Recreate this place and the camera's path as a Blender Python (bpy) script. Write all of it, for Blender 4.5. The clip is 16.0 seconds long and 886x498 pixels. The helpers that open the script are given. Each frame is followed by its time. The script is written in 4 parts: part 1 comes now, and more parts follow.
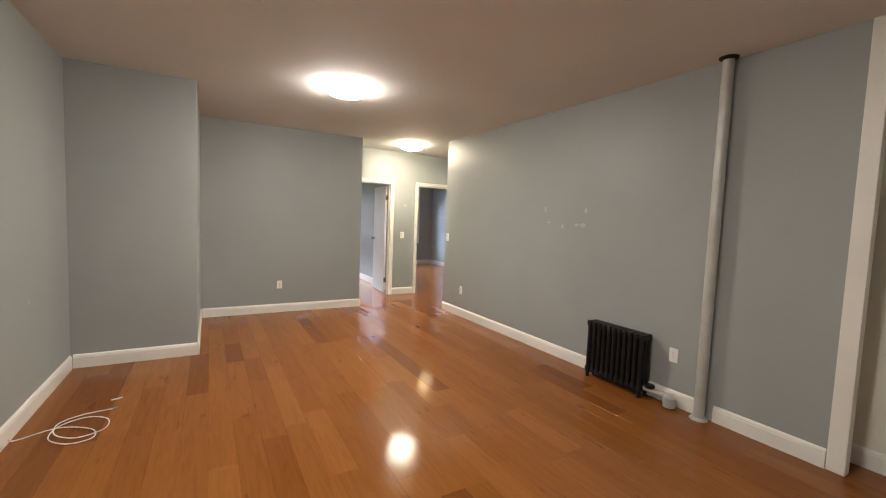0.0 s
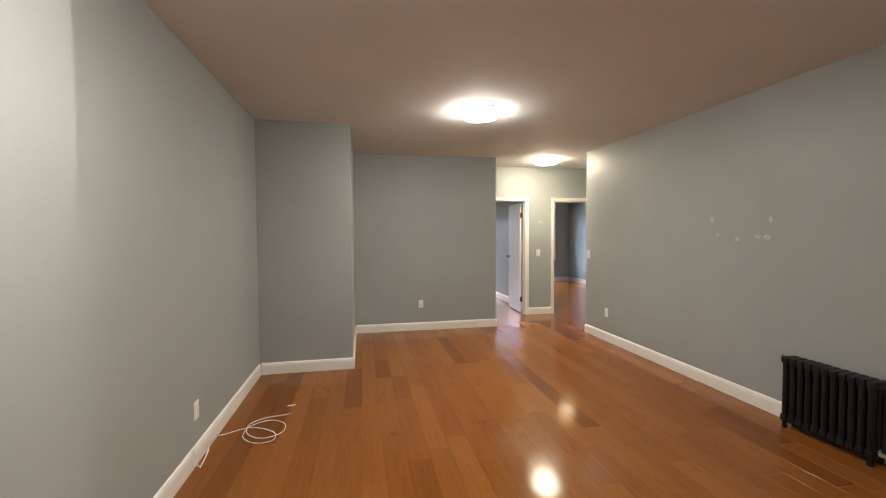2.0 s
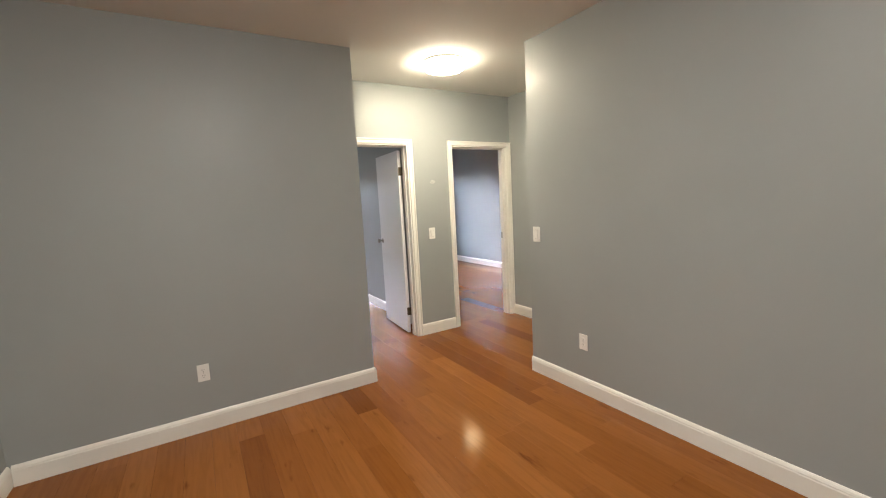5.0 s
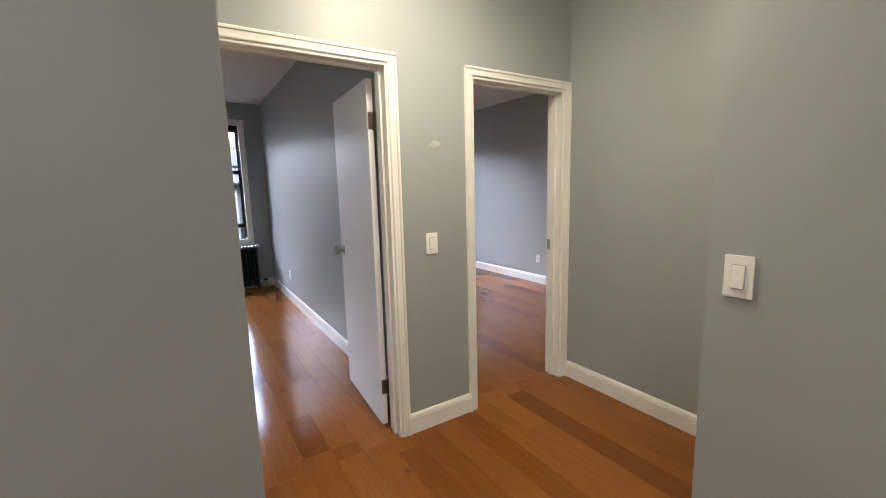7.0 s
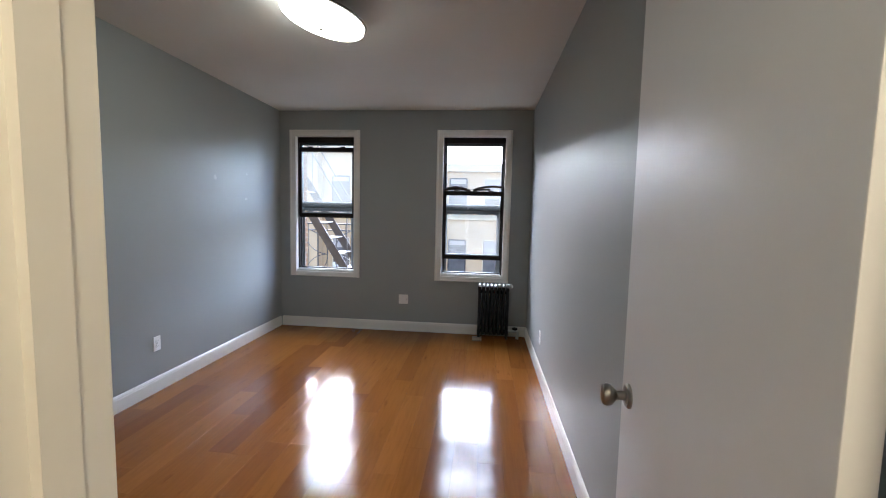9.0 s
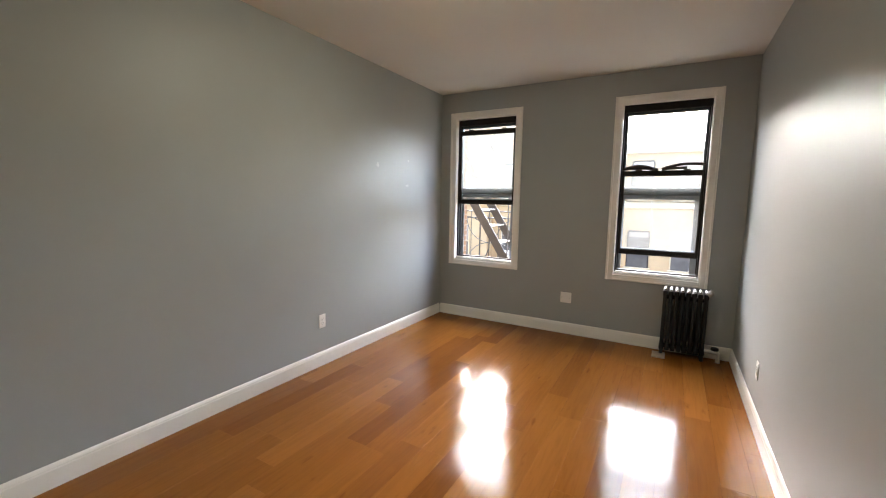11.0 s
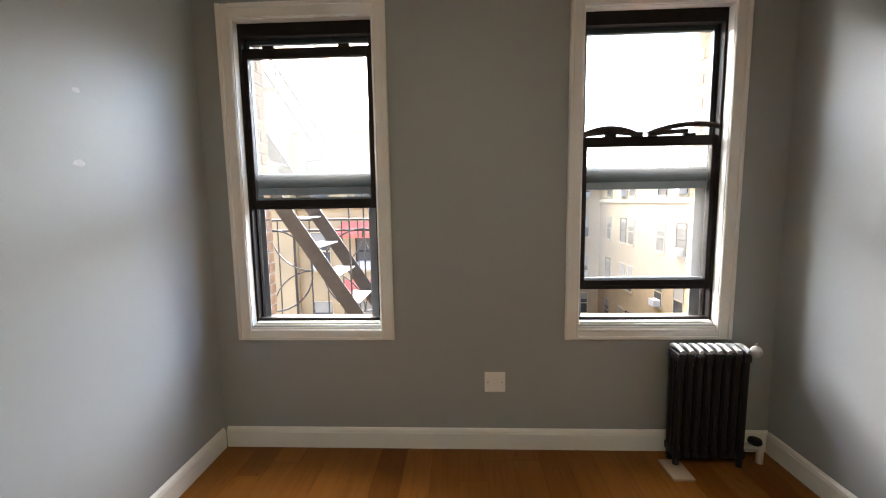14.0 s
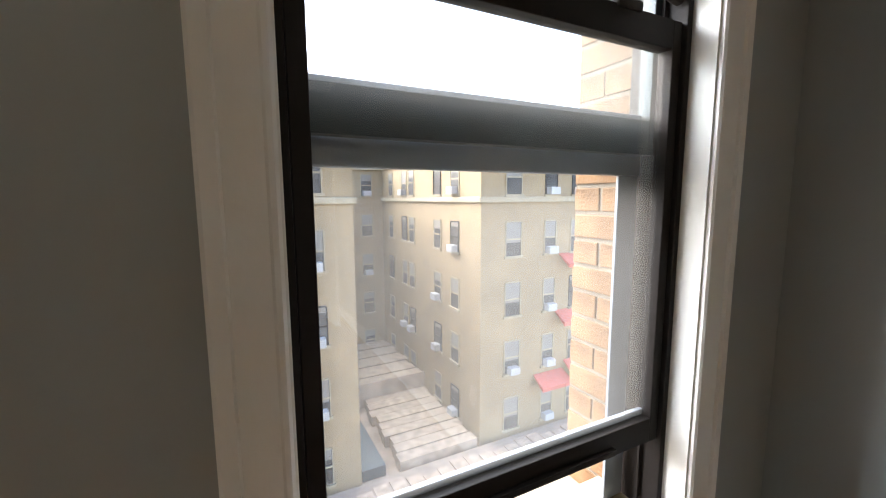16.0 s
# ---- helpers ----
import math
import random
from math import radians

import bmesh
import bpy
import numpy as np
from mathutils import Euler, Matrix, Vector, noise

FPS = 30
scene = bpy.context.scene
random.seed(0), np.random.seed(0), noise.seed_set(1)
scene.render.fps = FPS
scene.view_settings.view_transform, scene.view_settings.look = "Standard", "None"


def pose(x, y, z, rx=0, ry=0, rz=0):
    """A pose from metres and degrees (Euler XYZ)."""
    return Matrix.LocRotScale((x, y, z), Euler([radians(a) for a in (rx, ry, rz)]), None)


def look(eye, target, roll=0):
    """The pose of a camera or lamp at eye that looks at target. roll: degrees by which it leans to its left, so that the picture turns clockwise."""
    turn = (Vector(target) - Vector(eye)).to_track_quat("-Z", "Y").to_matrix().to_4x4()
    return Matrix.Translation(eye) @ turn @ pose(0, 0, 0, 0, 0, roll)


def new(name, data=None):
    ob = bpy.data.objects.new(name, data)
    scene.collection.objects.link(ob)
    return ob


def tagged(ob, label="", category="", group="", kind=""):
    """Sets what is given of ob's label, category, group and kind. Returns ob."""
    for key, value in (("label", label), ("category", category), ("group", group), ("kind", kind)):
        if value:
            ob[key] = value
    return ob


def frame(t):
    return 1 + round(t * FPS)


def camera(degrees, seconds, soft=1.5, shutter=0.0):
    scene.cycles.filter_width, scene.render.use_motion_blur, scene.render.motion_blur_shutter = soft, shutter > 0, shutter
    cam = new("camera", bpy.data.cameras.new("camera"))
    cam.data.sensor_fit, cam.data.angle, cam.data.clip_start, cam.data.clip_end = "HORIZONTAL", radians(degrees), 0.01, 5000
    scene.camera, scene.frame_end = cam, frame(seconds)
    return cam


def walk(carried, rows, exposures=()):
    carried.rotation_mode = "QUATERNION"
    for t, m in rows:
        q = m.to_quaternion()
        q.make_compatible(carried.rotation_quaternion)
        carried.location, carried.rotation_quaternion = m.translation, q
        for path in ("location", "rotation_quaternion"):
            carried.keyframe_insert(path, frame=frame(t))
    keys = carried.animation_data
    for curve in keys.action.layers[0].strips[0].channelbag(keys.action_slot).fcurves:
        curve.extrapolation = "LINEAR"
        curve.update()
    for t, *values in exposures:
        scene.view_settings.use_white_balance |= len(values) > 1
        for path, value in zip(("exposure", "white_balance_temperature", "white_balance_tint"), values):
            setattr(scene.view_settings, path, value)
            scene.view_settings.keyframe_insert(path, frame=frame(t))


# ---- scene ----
cam = camera(94.9, 16.0, soft=1.1)
PATH = [
    (0, (-3.249, -6.976, 1.416), (-2.252, -5.248, 1.275), 2.2),
    (0.5, (-3.226, -7.236, 1.422), (-2.693, -5.313, 1.288), 1.6),
    (1, (-3.217, -7.329, 1.417), (-2.874, -5.359, 1.374), 1.3),
    (1.5, (-3.217, -7.256, 1.43), (-2.985, -5.27, 1.411), 1.5),
    (2, (-3.234, -6.865, 1.46), (-2.845, -4.905, 1.386), -0.3),
    (2.5, (-3.152, -6.435, 1.458), (-2.536, -4.532, 1.426), 0.5),
    (3, (-2.995, -5.928, 1.456), (-2.273, -4.063, 1.417), 2.1),
    (3.5, (-2.854, -5.428, 1.419), (-1.909, -3.668, 1.33), 1.2),
    (4, (-2.719, -4.883, 1.442), (-1.752, -3.134, 1.355), -0.7),
    (4.5, (-2.528, -4.361, 1.464), (-1.515, -2.645, 1.287), -3.5),
    (7, (-1.298, -1.98, 1.42), (-0.239, -0.309, 1.124), -1.5),
    (7.5, (-1.071, -1.518, 1.442), (-0.131, 0.239, 1.269), 0.9),
    (8, (-0.948, -1.022, 1.418), (-0.368, 0.886, 1.267), 0.4),
    (8.5, (-0.857, -0.614, 1.426), (-0.51, 1.346, 1.226), 0.3),
    (9, (-0.745, -0.242, 1.458), (-0.942, 1.740, 1.291), 1.3),
    (9.5, (-0.748, 0.054, 1.453), (-1.276, 1.978, 1.316), -0.1),
    (10, (-0.693, 0.044, 1.446), (-1.571, 1.832, 1.263), -0.5),
    (12.5, (-1.199, 1.112, 1.414), (-2.201, 2.823, 1.155), 1.3),
    (13, (-1.465, 1.527, 1.42), (-2.226, 3.354, 1.131), 1.0),
    (13.5, (-1.714, 2.011, 1.429), (-2.278, 3.91, 1.152), 1.1),
    (14, (-1.904, 2.47, 1.414), (-1.99, 4.455, 1.188), -0.9),
    (14.5, (-1.884, 2.955, 1.417), (-1.473, 4.897, 1.179), -1.0),
    (15, (-1.733, 3.454, 1.423), (-1.116, 5.330, 1.108), -0.3),
    (15.3, (-1.628, 3.712, 1.428), (-0.801, 5.503, 1.098), -0.5),
    (15.5, (-1.542, 3.870, 1.431), (-0.595, 5.599, 1.096), -0.1),
    (16, (-1.301, 4.231, 1.427), (-0.398, 5.999, 1.180), -0.3),
]
walk(cam, [(t, look(eye, target, roll)) for t, eye, target, roll in PATH],
     exposures=[(0, 5.86, 6300, 10), (1.0, 5.7, 6300, 10), (4.5, 5.72, 6200, 9), (7.0, 5.32, 6050, 10), (8.5, 5.15, 5950, 9), (10.0, 5.58, 7800, 9), (12.5, 5.7, 8050, 10),
                (13.5, 5.65, 8000, 9), (14.2, 5.42, 8150, 11), (15.0, 5.17, 8000, 11), (15.5, 5.1, 7900, 10), (16.0, 4.74, 7900, 10)])

# ---- world, sun, lamps ----
world = bpy.data.worlds.new("sky")
scene.world = world
world.use_nodes = True
wn = world.node_tree
sky = wn.nodes.new("ShaderNodeTexSky")
sky.sky_type, sky.sun_disc = "NISHITA", False
sky.sun_elevation, sky.sun_rotation = radians(28), radians(-23)
sky.air_density, sky.dust_density, sky.ozone_density = 1.0, 1.6, 3.5
cool = wn.nodes.new("ShaderNodeMix")
cool.data_type, cool.blend_type = "RGBA", "MULTIPLY"
cool.inputs["Factor"].default_value, cool.inputs["B"].default_value = 1.0, (0.94, 0.93, 1.06, 1)
wn.links.new(sky.outputs[0], cool.inputs["A"])
wn.links.new(cool.outputs["Result"], wn.nodes["Background"].inputs[0])
SKY = 0.075
wn.nodes["Background"].inputs[1].default_value = SKY
sun = new("sun", bpy.data.lights.new("sun", "SUN"))
sun.data.energy, sun.data.angle, sun.data.color = 1.5, radians(110), (0.76, 0.865, 1.0)
sun.matrix_world = look((-6.9, 16.3, 9.4), (0, 0, 0))
LIVING_LAMP, HALL_LAMP, BED_LAMP, ROOM_LAMP = 2.8, 2.6, 0.55, 0.5

# ---- materials ----


def mat(name, colour, rough=0.5, metal=0.0, vary=0.06, scale=6.0, bump=0.0, bump_scale=120.0, spec=0.5):
    m = bpy.data.materials.new(name)
    m.use_nodes = True
    n, l = m.node_tree.nodes, m.node_tree.links
    b = n["Principled BSDF"]
    b.inputs["Roughness"].default_value, b.inputs["Metallic"].default_value = rough, metal
    b.inputs["Specular IOR Level"].default_value = spec
    tc = n.new("ShaderNodeTexCoord")
    big = n.new("ShaderNodeTexNoise")
    big.inputs["Scale"].default_value, big.inputs["Detail"].default_value = scale, 5
    l.new(tc.outputs["Object"], big.inputs["Vector"])
    ramp = n.new("ShaderNodeValToRGB")
    lo = tuple(max(0, c * (1 - vary)) for c in colour)
    hi = tuple(min(1, c * (1 + vary)) for c in colour)
    ramp.color_ramp.elements[0].position, ramp.color_ramp.elements[1].position = 0.3, 0.7
    ramp.color_ramp.elements[0].color, ramp.color_ramp.elements[1].color = (*lo, 1), (*hi, 1)
    l.new(big.outputs["Fac"], ramp.inputs["Fac"])
    l.new(ramp.outputs["Color"], b.inputs["Base Color"])
    if bump:
        small = n.new("ShaderNodeTexNoise")
        small.inputs["Scale"].default_value, small.inputs["Detail"].default_value = bump_scale, 3
        l.new(tc.outputs["Object"], small.inputs["Vector"])
        bp = n.new("ShaderNodeBump")
        bp.inputs["Strength"].default_value, bp.inputs["Distance"].default_value = bump, 0.004
        l.new(small.outputs["Fac"], bp.inputs["Height"])
        l.new(bp.outputs["Normal"], b.inputs["Normal"])
        rr = n.new("ShaderNodeMapRange")
        rr.inputs["To Min"].default_value, rr.inputs["To Max"].default_value = max(0.02, rough - 0.08), min(1, rough + 0.08)
        l.new(big.outputs["Fac"], rr.inputs["Value"])
        l.new(rr.outputs["Result"], b.inputs["Roughness"])
    return m


def glow(name, colour, strength):
    m = bpy.data.materials.new(name)
    m.use_nodes = True
    b = m.node_tree.nodes["Principled BSDF"]
    b.inputs["Base Color"].default_value = (0.8, 0.8, 0.8, 1)
    b.inputs["Emission Color"].default_value = (*colour, 1)
    b.inputs["Emission Strength"].default_value = strength
    return m


def wood(name, island, dark, mid, light, rough):
    """Varnished floorboards: tone from board to board, long grain, knots and a slightly wavy gloss."""
    m = bpy.data.materials.new(name)
    m.use_nodes = True
    n, l = m.node_tree.nodes, m.node_tree.links
    b = n["Principled BSDF"]
    b.inputs["Roughness"].default_value = rough
    b.inputs["Specular IOR Level"].default_value = 0.17
    geo = n.new("ShaderNodeNewGeometry")
    if island:
        rnd = geo.outputs["Random Per Island"]
    else:
        rnd = n.new("ShaderNodeObjectInfo").outputs["Random"]
    # the grain is shifted from board to board
    shift = n.new("ShaderNodeVectorMath")
    shift.operation = "MULTIPLY_ADD"
    comb = n.new("ShaderNodeCombineXYZ")
    for i in range(3):
        l.new(rnd, comb.inputs[i])
    l.new(comb.outputs[0], shift.inputs[0])
    shift.inputs[1].default_value = (37.0, 91.0, 53.0)
    l.new(geo.outputs["Position"], shift.inputs[2])
    mp = n.new("ShaderNodeMapping")
    mp.inputs["Scale"].default_value = (34.0, 2.2, 1.0)
    l.new(shift.outputs[0], mp.inputs["Vector"])
    grain = n.new("ShaderNodeTexNoise")
    grain.inputs["Scale"].default_value, grain.inputs["Detail"].default_value = 1.0, 6
    grain.inputs["Distortion"].default_value = 1.4
    l.new(mp.outputs[0], grain.inputs["Vector"])
    tone = n.new("ShaderNodeValToRGB")
    e = tone.color_ramp.elements
    e[0].position, e[0].color = 0.0, (*dark, 1)
    e[1].position, e[1].color = 1.0, (*light, 1)
    for p, c in ((0.03, dark), (0.14, mid), (0.75, tuple((a + q) / 2 for a, q in zip(mid, light)))):
        x = e.new(p)
        x.color = (*c, 1)
    l.new(rnd, tone.inputs["Fac"])
    gr = n.new("ShaderNodeValToRGB")
    gr.color_ramp.elements[0].position, gr.color_ramp.elements[0].color = 0.3, (0.62, 0.55, 0.48, 1)
    gr.color_ramp.elements[1].position, gr.color_ramp.elements[1].color = 0.58, (1.05, 1.05, 1.05, 1)
    l.new(grain.outputs["Fac"], gr.inputs["Fac"])
    mix = n.new("ShaderNodeMix")
    mix.data_type, mix.blend_type = "RGBA", "MULTIPLY"
    mix.inputs["Factor"].default_value = 0.34
    l.new(tone.outputs["Color"], mix.inputs["A"])
    l.new(gr.outputs["Color"], mix.inputs["B"])
    # knots and mineral streaks
    mp2 = n.new("ShaderNodeMapping")
    mp2.inputs["Scale"].default_value = (13.0, 3.4, 1.0)
    l.new(shift.outputs[0], mp2.inputs["Vector"])
    kn = n.new("ShaderNodeTexNoise")
    kn.inputs["Scale"].default_value, kn.inputs["Detail"].default_value = 1.3, 3
    l.new(mp2.outputs[0], kn.inputs["Vector"])
    kr = n.new("ShaderNodeValToRGB")
    kr.color_ramp.elements[0].position, kr.color_ramp.elements[0].color = 0.66, (1, 1, 1, 1)
    kr.color_ramp.elements[1].position, kr.color_ramp.elements[1].color = 0.78, (0.55, 0.45, 0.38, 1)
    l.new(kn.outputs["Fac"], kr.inputs["Fac"])
    mix2 = n.new("ShaderNodeMix")
    mix2.data_type, mix2.blend_type = "RGBA", "MULTIPLY"
    mix2.inputs["Factor"].default_value = 0.8
    l.new(mix.outputs["Result"], mix2.inputs["A"])
    l.new(kr.outputs["Color"], mix2.inputs["B"])
    l.new(mix2.outputs["Result"], b.inputs["Base Color"])
    wave = n.new("ShaderNodeTexNoise")
    wave.inputs["Scale"].default_value, wave.inputs["Detail"].default_value = 7.0, 2
    l.new(geo.outputs["Position"], wave.inputs["Vector"])
    bp = n.new("ShaderNodeBump")
    bp.inputs["Strength"].default_value, bp.inputs["Distance"].default_value = 0.25, 0.004
    l.new(wave.outputs["Fac"], bp.inputs["Height"])
    bp2 = n.new("ShaderNodeBump")
    bp2.inputs["Strength"].default_value, bp2.inputs["Distance"].default_value = 0.06, 0.001
    l.new(grain.outputs["Fac"], bp2.inputs["Height"])
    l.new(bp.outputs["Normal"], bp2.inputs["Normal"])
    l.new(bp2.outputs["Normal"], b.inputs["Normal"])
    rr = n.new("ShaderNodeMapRange")
    rr.inputs["To Min"].default_value, rr.inputs["To Max"].default_value = rough * 0.6, rough * 1.6
    l.new(wave.outputs["Fac"], rr.inputs["Value"])
    l.new(rr.outputs["Result"], b.inputs["Roughness"])
    return m


def pane_glass(name, haze):
    m = bpy.data.materials.new(name)
    m.use_nodes = True
    n, l = m.node_tree.nodes, m.node_tree.links
    n.remove(n["Principled BSDF"])
    out = n["Material Output"]
    tr = n.new("ShaderNodeBsdfTransparent")
    tr.inputs[0].default_value = (0.93, 0.95, 0.95, 1)
    gl = n.new("ShaderNodeBsdfGlossy")
    gl.inputs["Roughness"].default_value = 0.02
    df = n.new("ShaderNodeBsdfTranslucent")
    df.inputs[0].default_value = (0.88, 0.85, 0.78, 1)
    dirt = n.new("ShaderNodeTexNoise")
    dirt.inputs["Scale"].default_value, dirt.inputs["Detail"].default_value = 5.0, 4
    mr = n.new("ShaderNodeMapRange")
    mr.inputs["To Min"].default_value, mr.inputs["To Max"].default_value = haze * 0.6, haze * 1.4
    l.new(dirt.outputs["Fac"], mr.inputs["Value"])
    m1, m2 = n.new("ShaderNodeMixShader"), n.new("ShaderNodeMixShader")
    l.new(mr.outputs["Result"], m1.inputs[0])
    l.new(tr.outputs[0], m1.inputs[1])
    l.new(df.outputs[0], m1.inputs[2])
    m2.inputs[0].default_value = 0.05
    l.new(m1.outputs[0], m2.inputs[1])
    l.new(gl.outputs[0], m2.inputs[2])
    l.new(m2.outputs[0], out.inputs["Surface"])
    return m


M_WALL = mat("grey_wall_paint", (0.325, 0.345, 0.342), 0.46, 0, 0.035, 1.3, 0.05, 260, 0.45)
M_CEIL = mat("flat_white_ceiling_paint", (0.715, 0.71, 0.675), 0.8, 0, 0.03, 1.0, 0.15, 200)
M_TRIM = mat("white_trim_paint", (0.78, 0.76, 0.71), 0.35, 0, 0.03, 3.0, 0.08, 60)
M_DOOR = mat("white_door_paint", (0.74, 0.74, 0.74), 0.44, 0, 0.02, 2.0, 0.06, 90)
M_CREAM = mat("cream_wall", (0.72, 0.68, 0.6), 0.5, 0, 0.03, 2.0, 0.1, 150)
M_PLASTIC = mat("white_plastic", (0.82, 0.81, 0.78), 0.3, 0, 0.02, 9.0)
M_GAP = mat("shadow_gap_plastic", (0.4, 0.39, 0.37), 0.5, 0, 0.05, 30.0)
M_SLOT = mat("dark_slot", (0.06, 0.055, 0.05), 0.5, 0, 0.1, 30.0)
M_IRON = mat("black_iron_paint", (0.010, 0.010, 0.0115), 0.5, 0, 0.3, 9.0, 0.25, 150, 0.3)
M_SILVER = mat("worn_silver_paint", (0.36, 0.36, 0.355), 0.45, 0.1, 0.2, 25.0, 0.3, 160)
M_HINGE = mat("aged_brass", (0.13, 0.105, 0.065), 0.4, 0.9, 0.2, 40.0)
M_STEEL = mat("brushed_nickel", (0.3, 0.285, 0.26), 0.3, 1.0, 0.12, 40.0)
M_PIPE = mat("painted_pipe", (0.5, 0.5, 0.48), 0.4, 0.2, 0.12, 7.0, 0.2, 90)
M_BRONZE = mat("dark_bronze_aluminium", (0.016, 0.0125, 0.0115), 0.6, 0.0, 0.25, 14.0, 0.1, 120, 0.2)
M_TEAL = mat("slate_blue_aluminium", (0.036, 0.056, 0.065), 0.45, 0.2, 0.15, 10.0, 0.1, 120)
M_STORM = mat("grey_storm_frame", (0.28, 0.32, 0.37), 0.45, 0.2, 0.1, 12.0, 0.1, 120)
M_FOAM = mat("brown_rubber_seal", (0.045, 0.034, 0.03), 0.85, 0, 0.25, 30.0, 0.3, 200)
M_CABLE = mat("ivory_cable", (0.75, 0.68, 0.6), 0.45, 0, 0.05, 20.0)
M_SPACKLE = mat("white_spackle", (0.45, 0.455, 0.445), 0.6, 0, 0.12, 40.0)
M_SMUDGE = mat("pale_paint_smudge", (0.43, 0.435, 0.43), 0.5, 0, 0.1, 60.0)
M_LAMP_L = glow("living_lamp_diffuser", (1.0, 0.91, 0.78), LIVING_LAMP)
M_BAND_L = glow("living_lamp_shoulder", (1.0, 0.91, 0.78), LIVING_LAMP * 0.45)
M_LAMP_H = glow("hall_lamp_diffuser", (1.0, 0.845, 0.6), HALL_LAMP)
M_BAND_H = glow("hall_lamp_shoulder", (1.0, 0.845, 0.6), HALL_LAMP * 0.45)
M_LAMP_B = glow("bedroom_lamp_diffuser", (0.96, 1.0, 0.92), BED_LAMP)
M_BAND_B = glow("bedroom_lamp_shoulder", (0.96, 1.0, 0.92), BED_LAMP * 0.45)
M_LAMP_R = glow("second_bedroom_lamp_diffuser", (1.0, 0.7, 0.36), ROOM_LAMP)
M_BAND_R = glow("second_bedroom_lamp_shoulder", (1.0, 0.7, 0.36), ROOM_LAMP * 0.45)
DARK, MID, LIGHT = (0.155, 0.051, 0.0105), (0.208, 0.072, 0.0145), (0.258, 0.097, 0.022)
M_WOOD = wood("varnished_oak_board", False, DARK, MID, LIGHT, 0.12)
M_WOOD_I = wood("varnished_oak_boards", True, DARK, MID, LIGHT, 0.12)
M_SUB = mat("dark_joint", (0.035, 0.016, 0.007), 0.7, 0, 0.1, 9.0)
M_GLASS = pane_glass("dusty_window_glass", 0.022)
M_BRICK = mat("tan_brick", (0.18, 0.10, 0.052), 0.9, 0, 0.45, 9.0, 0.6, 120, 0.2)
M_MORTAR = mat("grey_mortar", (0.19, 0.15, 0.11), 0.9, 0, 0.12, 20.0, 0.4, 180)
M_YELLOW = mat("buff_brick_facade", (0.25, 0.172, 0.092), 0.9, 0, 0.12, 0.7, 0.3, 12)
M_STONE = mat("limestone_band", (0.29, 0.23, 0.145), 0.85, 0, 0.1, 3.0, 0.2, 30)
M_FARGLASS = mat("dark_far_window", (0.06, 0.055, 0.05), 0.35, 0, 0.45, 0.8, spec=0.12)
M_BLIND = mat("window_shade", (0.18, 0.155, 0.125), 0.7, 0, 0.1, 2.0)
M_AC = mat("air_conditioner_white", (0.34, 0.33, 0.31), 0.5, 0, 0.08, 5.0)
M_RED = mat("red_awning_cloth", (0.48, 0.09, 0.06), 0.7, 0, 0.15, 3.0)
M_ROOF = mat("weathered_roof_felt", (0.30, 0.22, 0.16), 0.9, 0, 0.25, 0.8, 0.4, 9)
M_PLANKS = mat("weathered_deck_wood", (0.36, 0.26, 0.18), 0.85, 0, 0.25, 2.5, 0.4, 20)
M_TARMAC = mat("courtyard_concrete", (0.21, 0.18, 0.15), 0.9, 0, 0.2, 0.5, 0.3, 10)
M_FIRE = mat("fire_escape_paint", (0.035, 0.03, 0.028), 0.55, 0, 0.25, 9.0, 0.3, 80)
M_TREAD = mat("worn_galvanised_tread", (0.32, 0.31, 0.3), 0.55, 0.3, 0.2, 12.0, 0.3, 60)

# ---- mesh helpers ----


def add_box(bm, x0, y0, z0, x1, y1, z1, bevel=0.0):
    r = bmesh.ops.create_cube(bm, size=1.0)
    vs = r["verts"]
    for v in vs:
        v.co = Vector(((x0 + x1) / 2 + v.co.x * (x1 - x0), (y0 + y1) / 2 + v.co.y * (y1 - y0), (z0 + z1) / 2 + v.co.z * (z1 - z0)))
    if bevel:
        es = {e for v in vs for e in v.link_edges}
        bmesh.ops.bevel(bm, geom=list(es), offset=bevel, segments=2, affect="EDGES", profile=0.6)
    return vs


def add_tube(bm, pts, r, seg=10, close=False):
    """A round bar along a line of points."""
    pts = [Vector(p) for p in pts]
    rings = []
    for i, p in enumerate(pts):
        a = pts[i - 1] if (i > 0 or close) else p
        c = pts[(i + 1) % len(pts)] if (i < len(pts) - 1 or close) else p
        d = (c - a).normalized()
        side = d.cross(Vector((0, 0, 1)))
        if side.length < 1e-3:
            side = d.cross(Vector((1, 0, 0)))
        side.normalize()
        up = side.cross(d)
        rings.append([bm.verts.new(p + r * (side * math.cos(k * math.tau / seg) + up * math.sin(k * math.tau / seg))) for k in range(seg)])
    n = len(rings)
    for i in range(n if close else n - 1):
        a, c = rings[i], rings[(i + 1) % n]
        for k in range(seg):
            bm.faces.new((a[k], a[(k + 1) % seg], c[(k + 1) % seg], c[k]))
    if not close:
        bm.faces.new(rings[0][::-1])
        bm.faces.new(rings[-1])


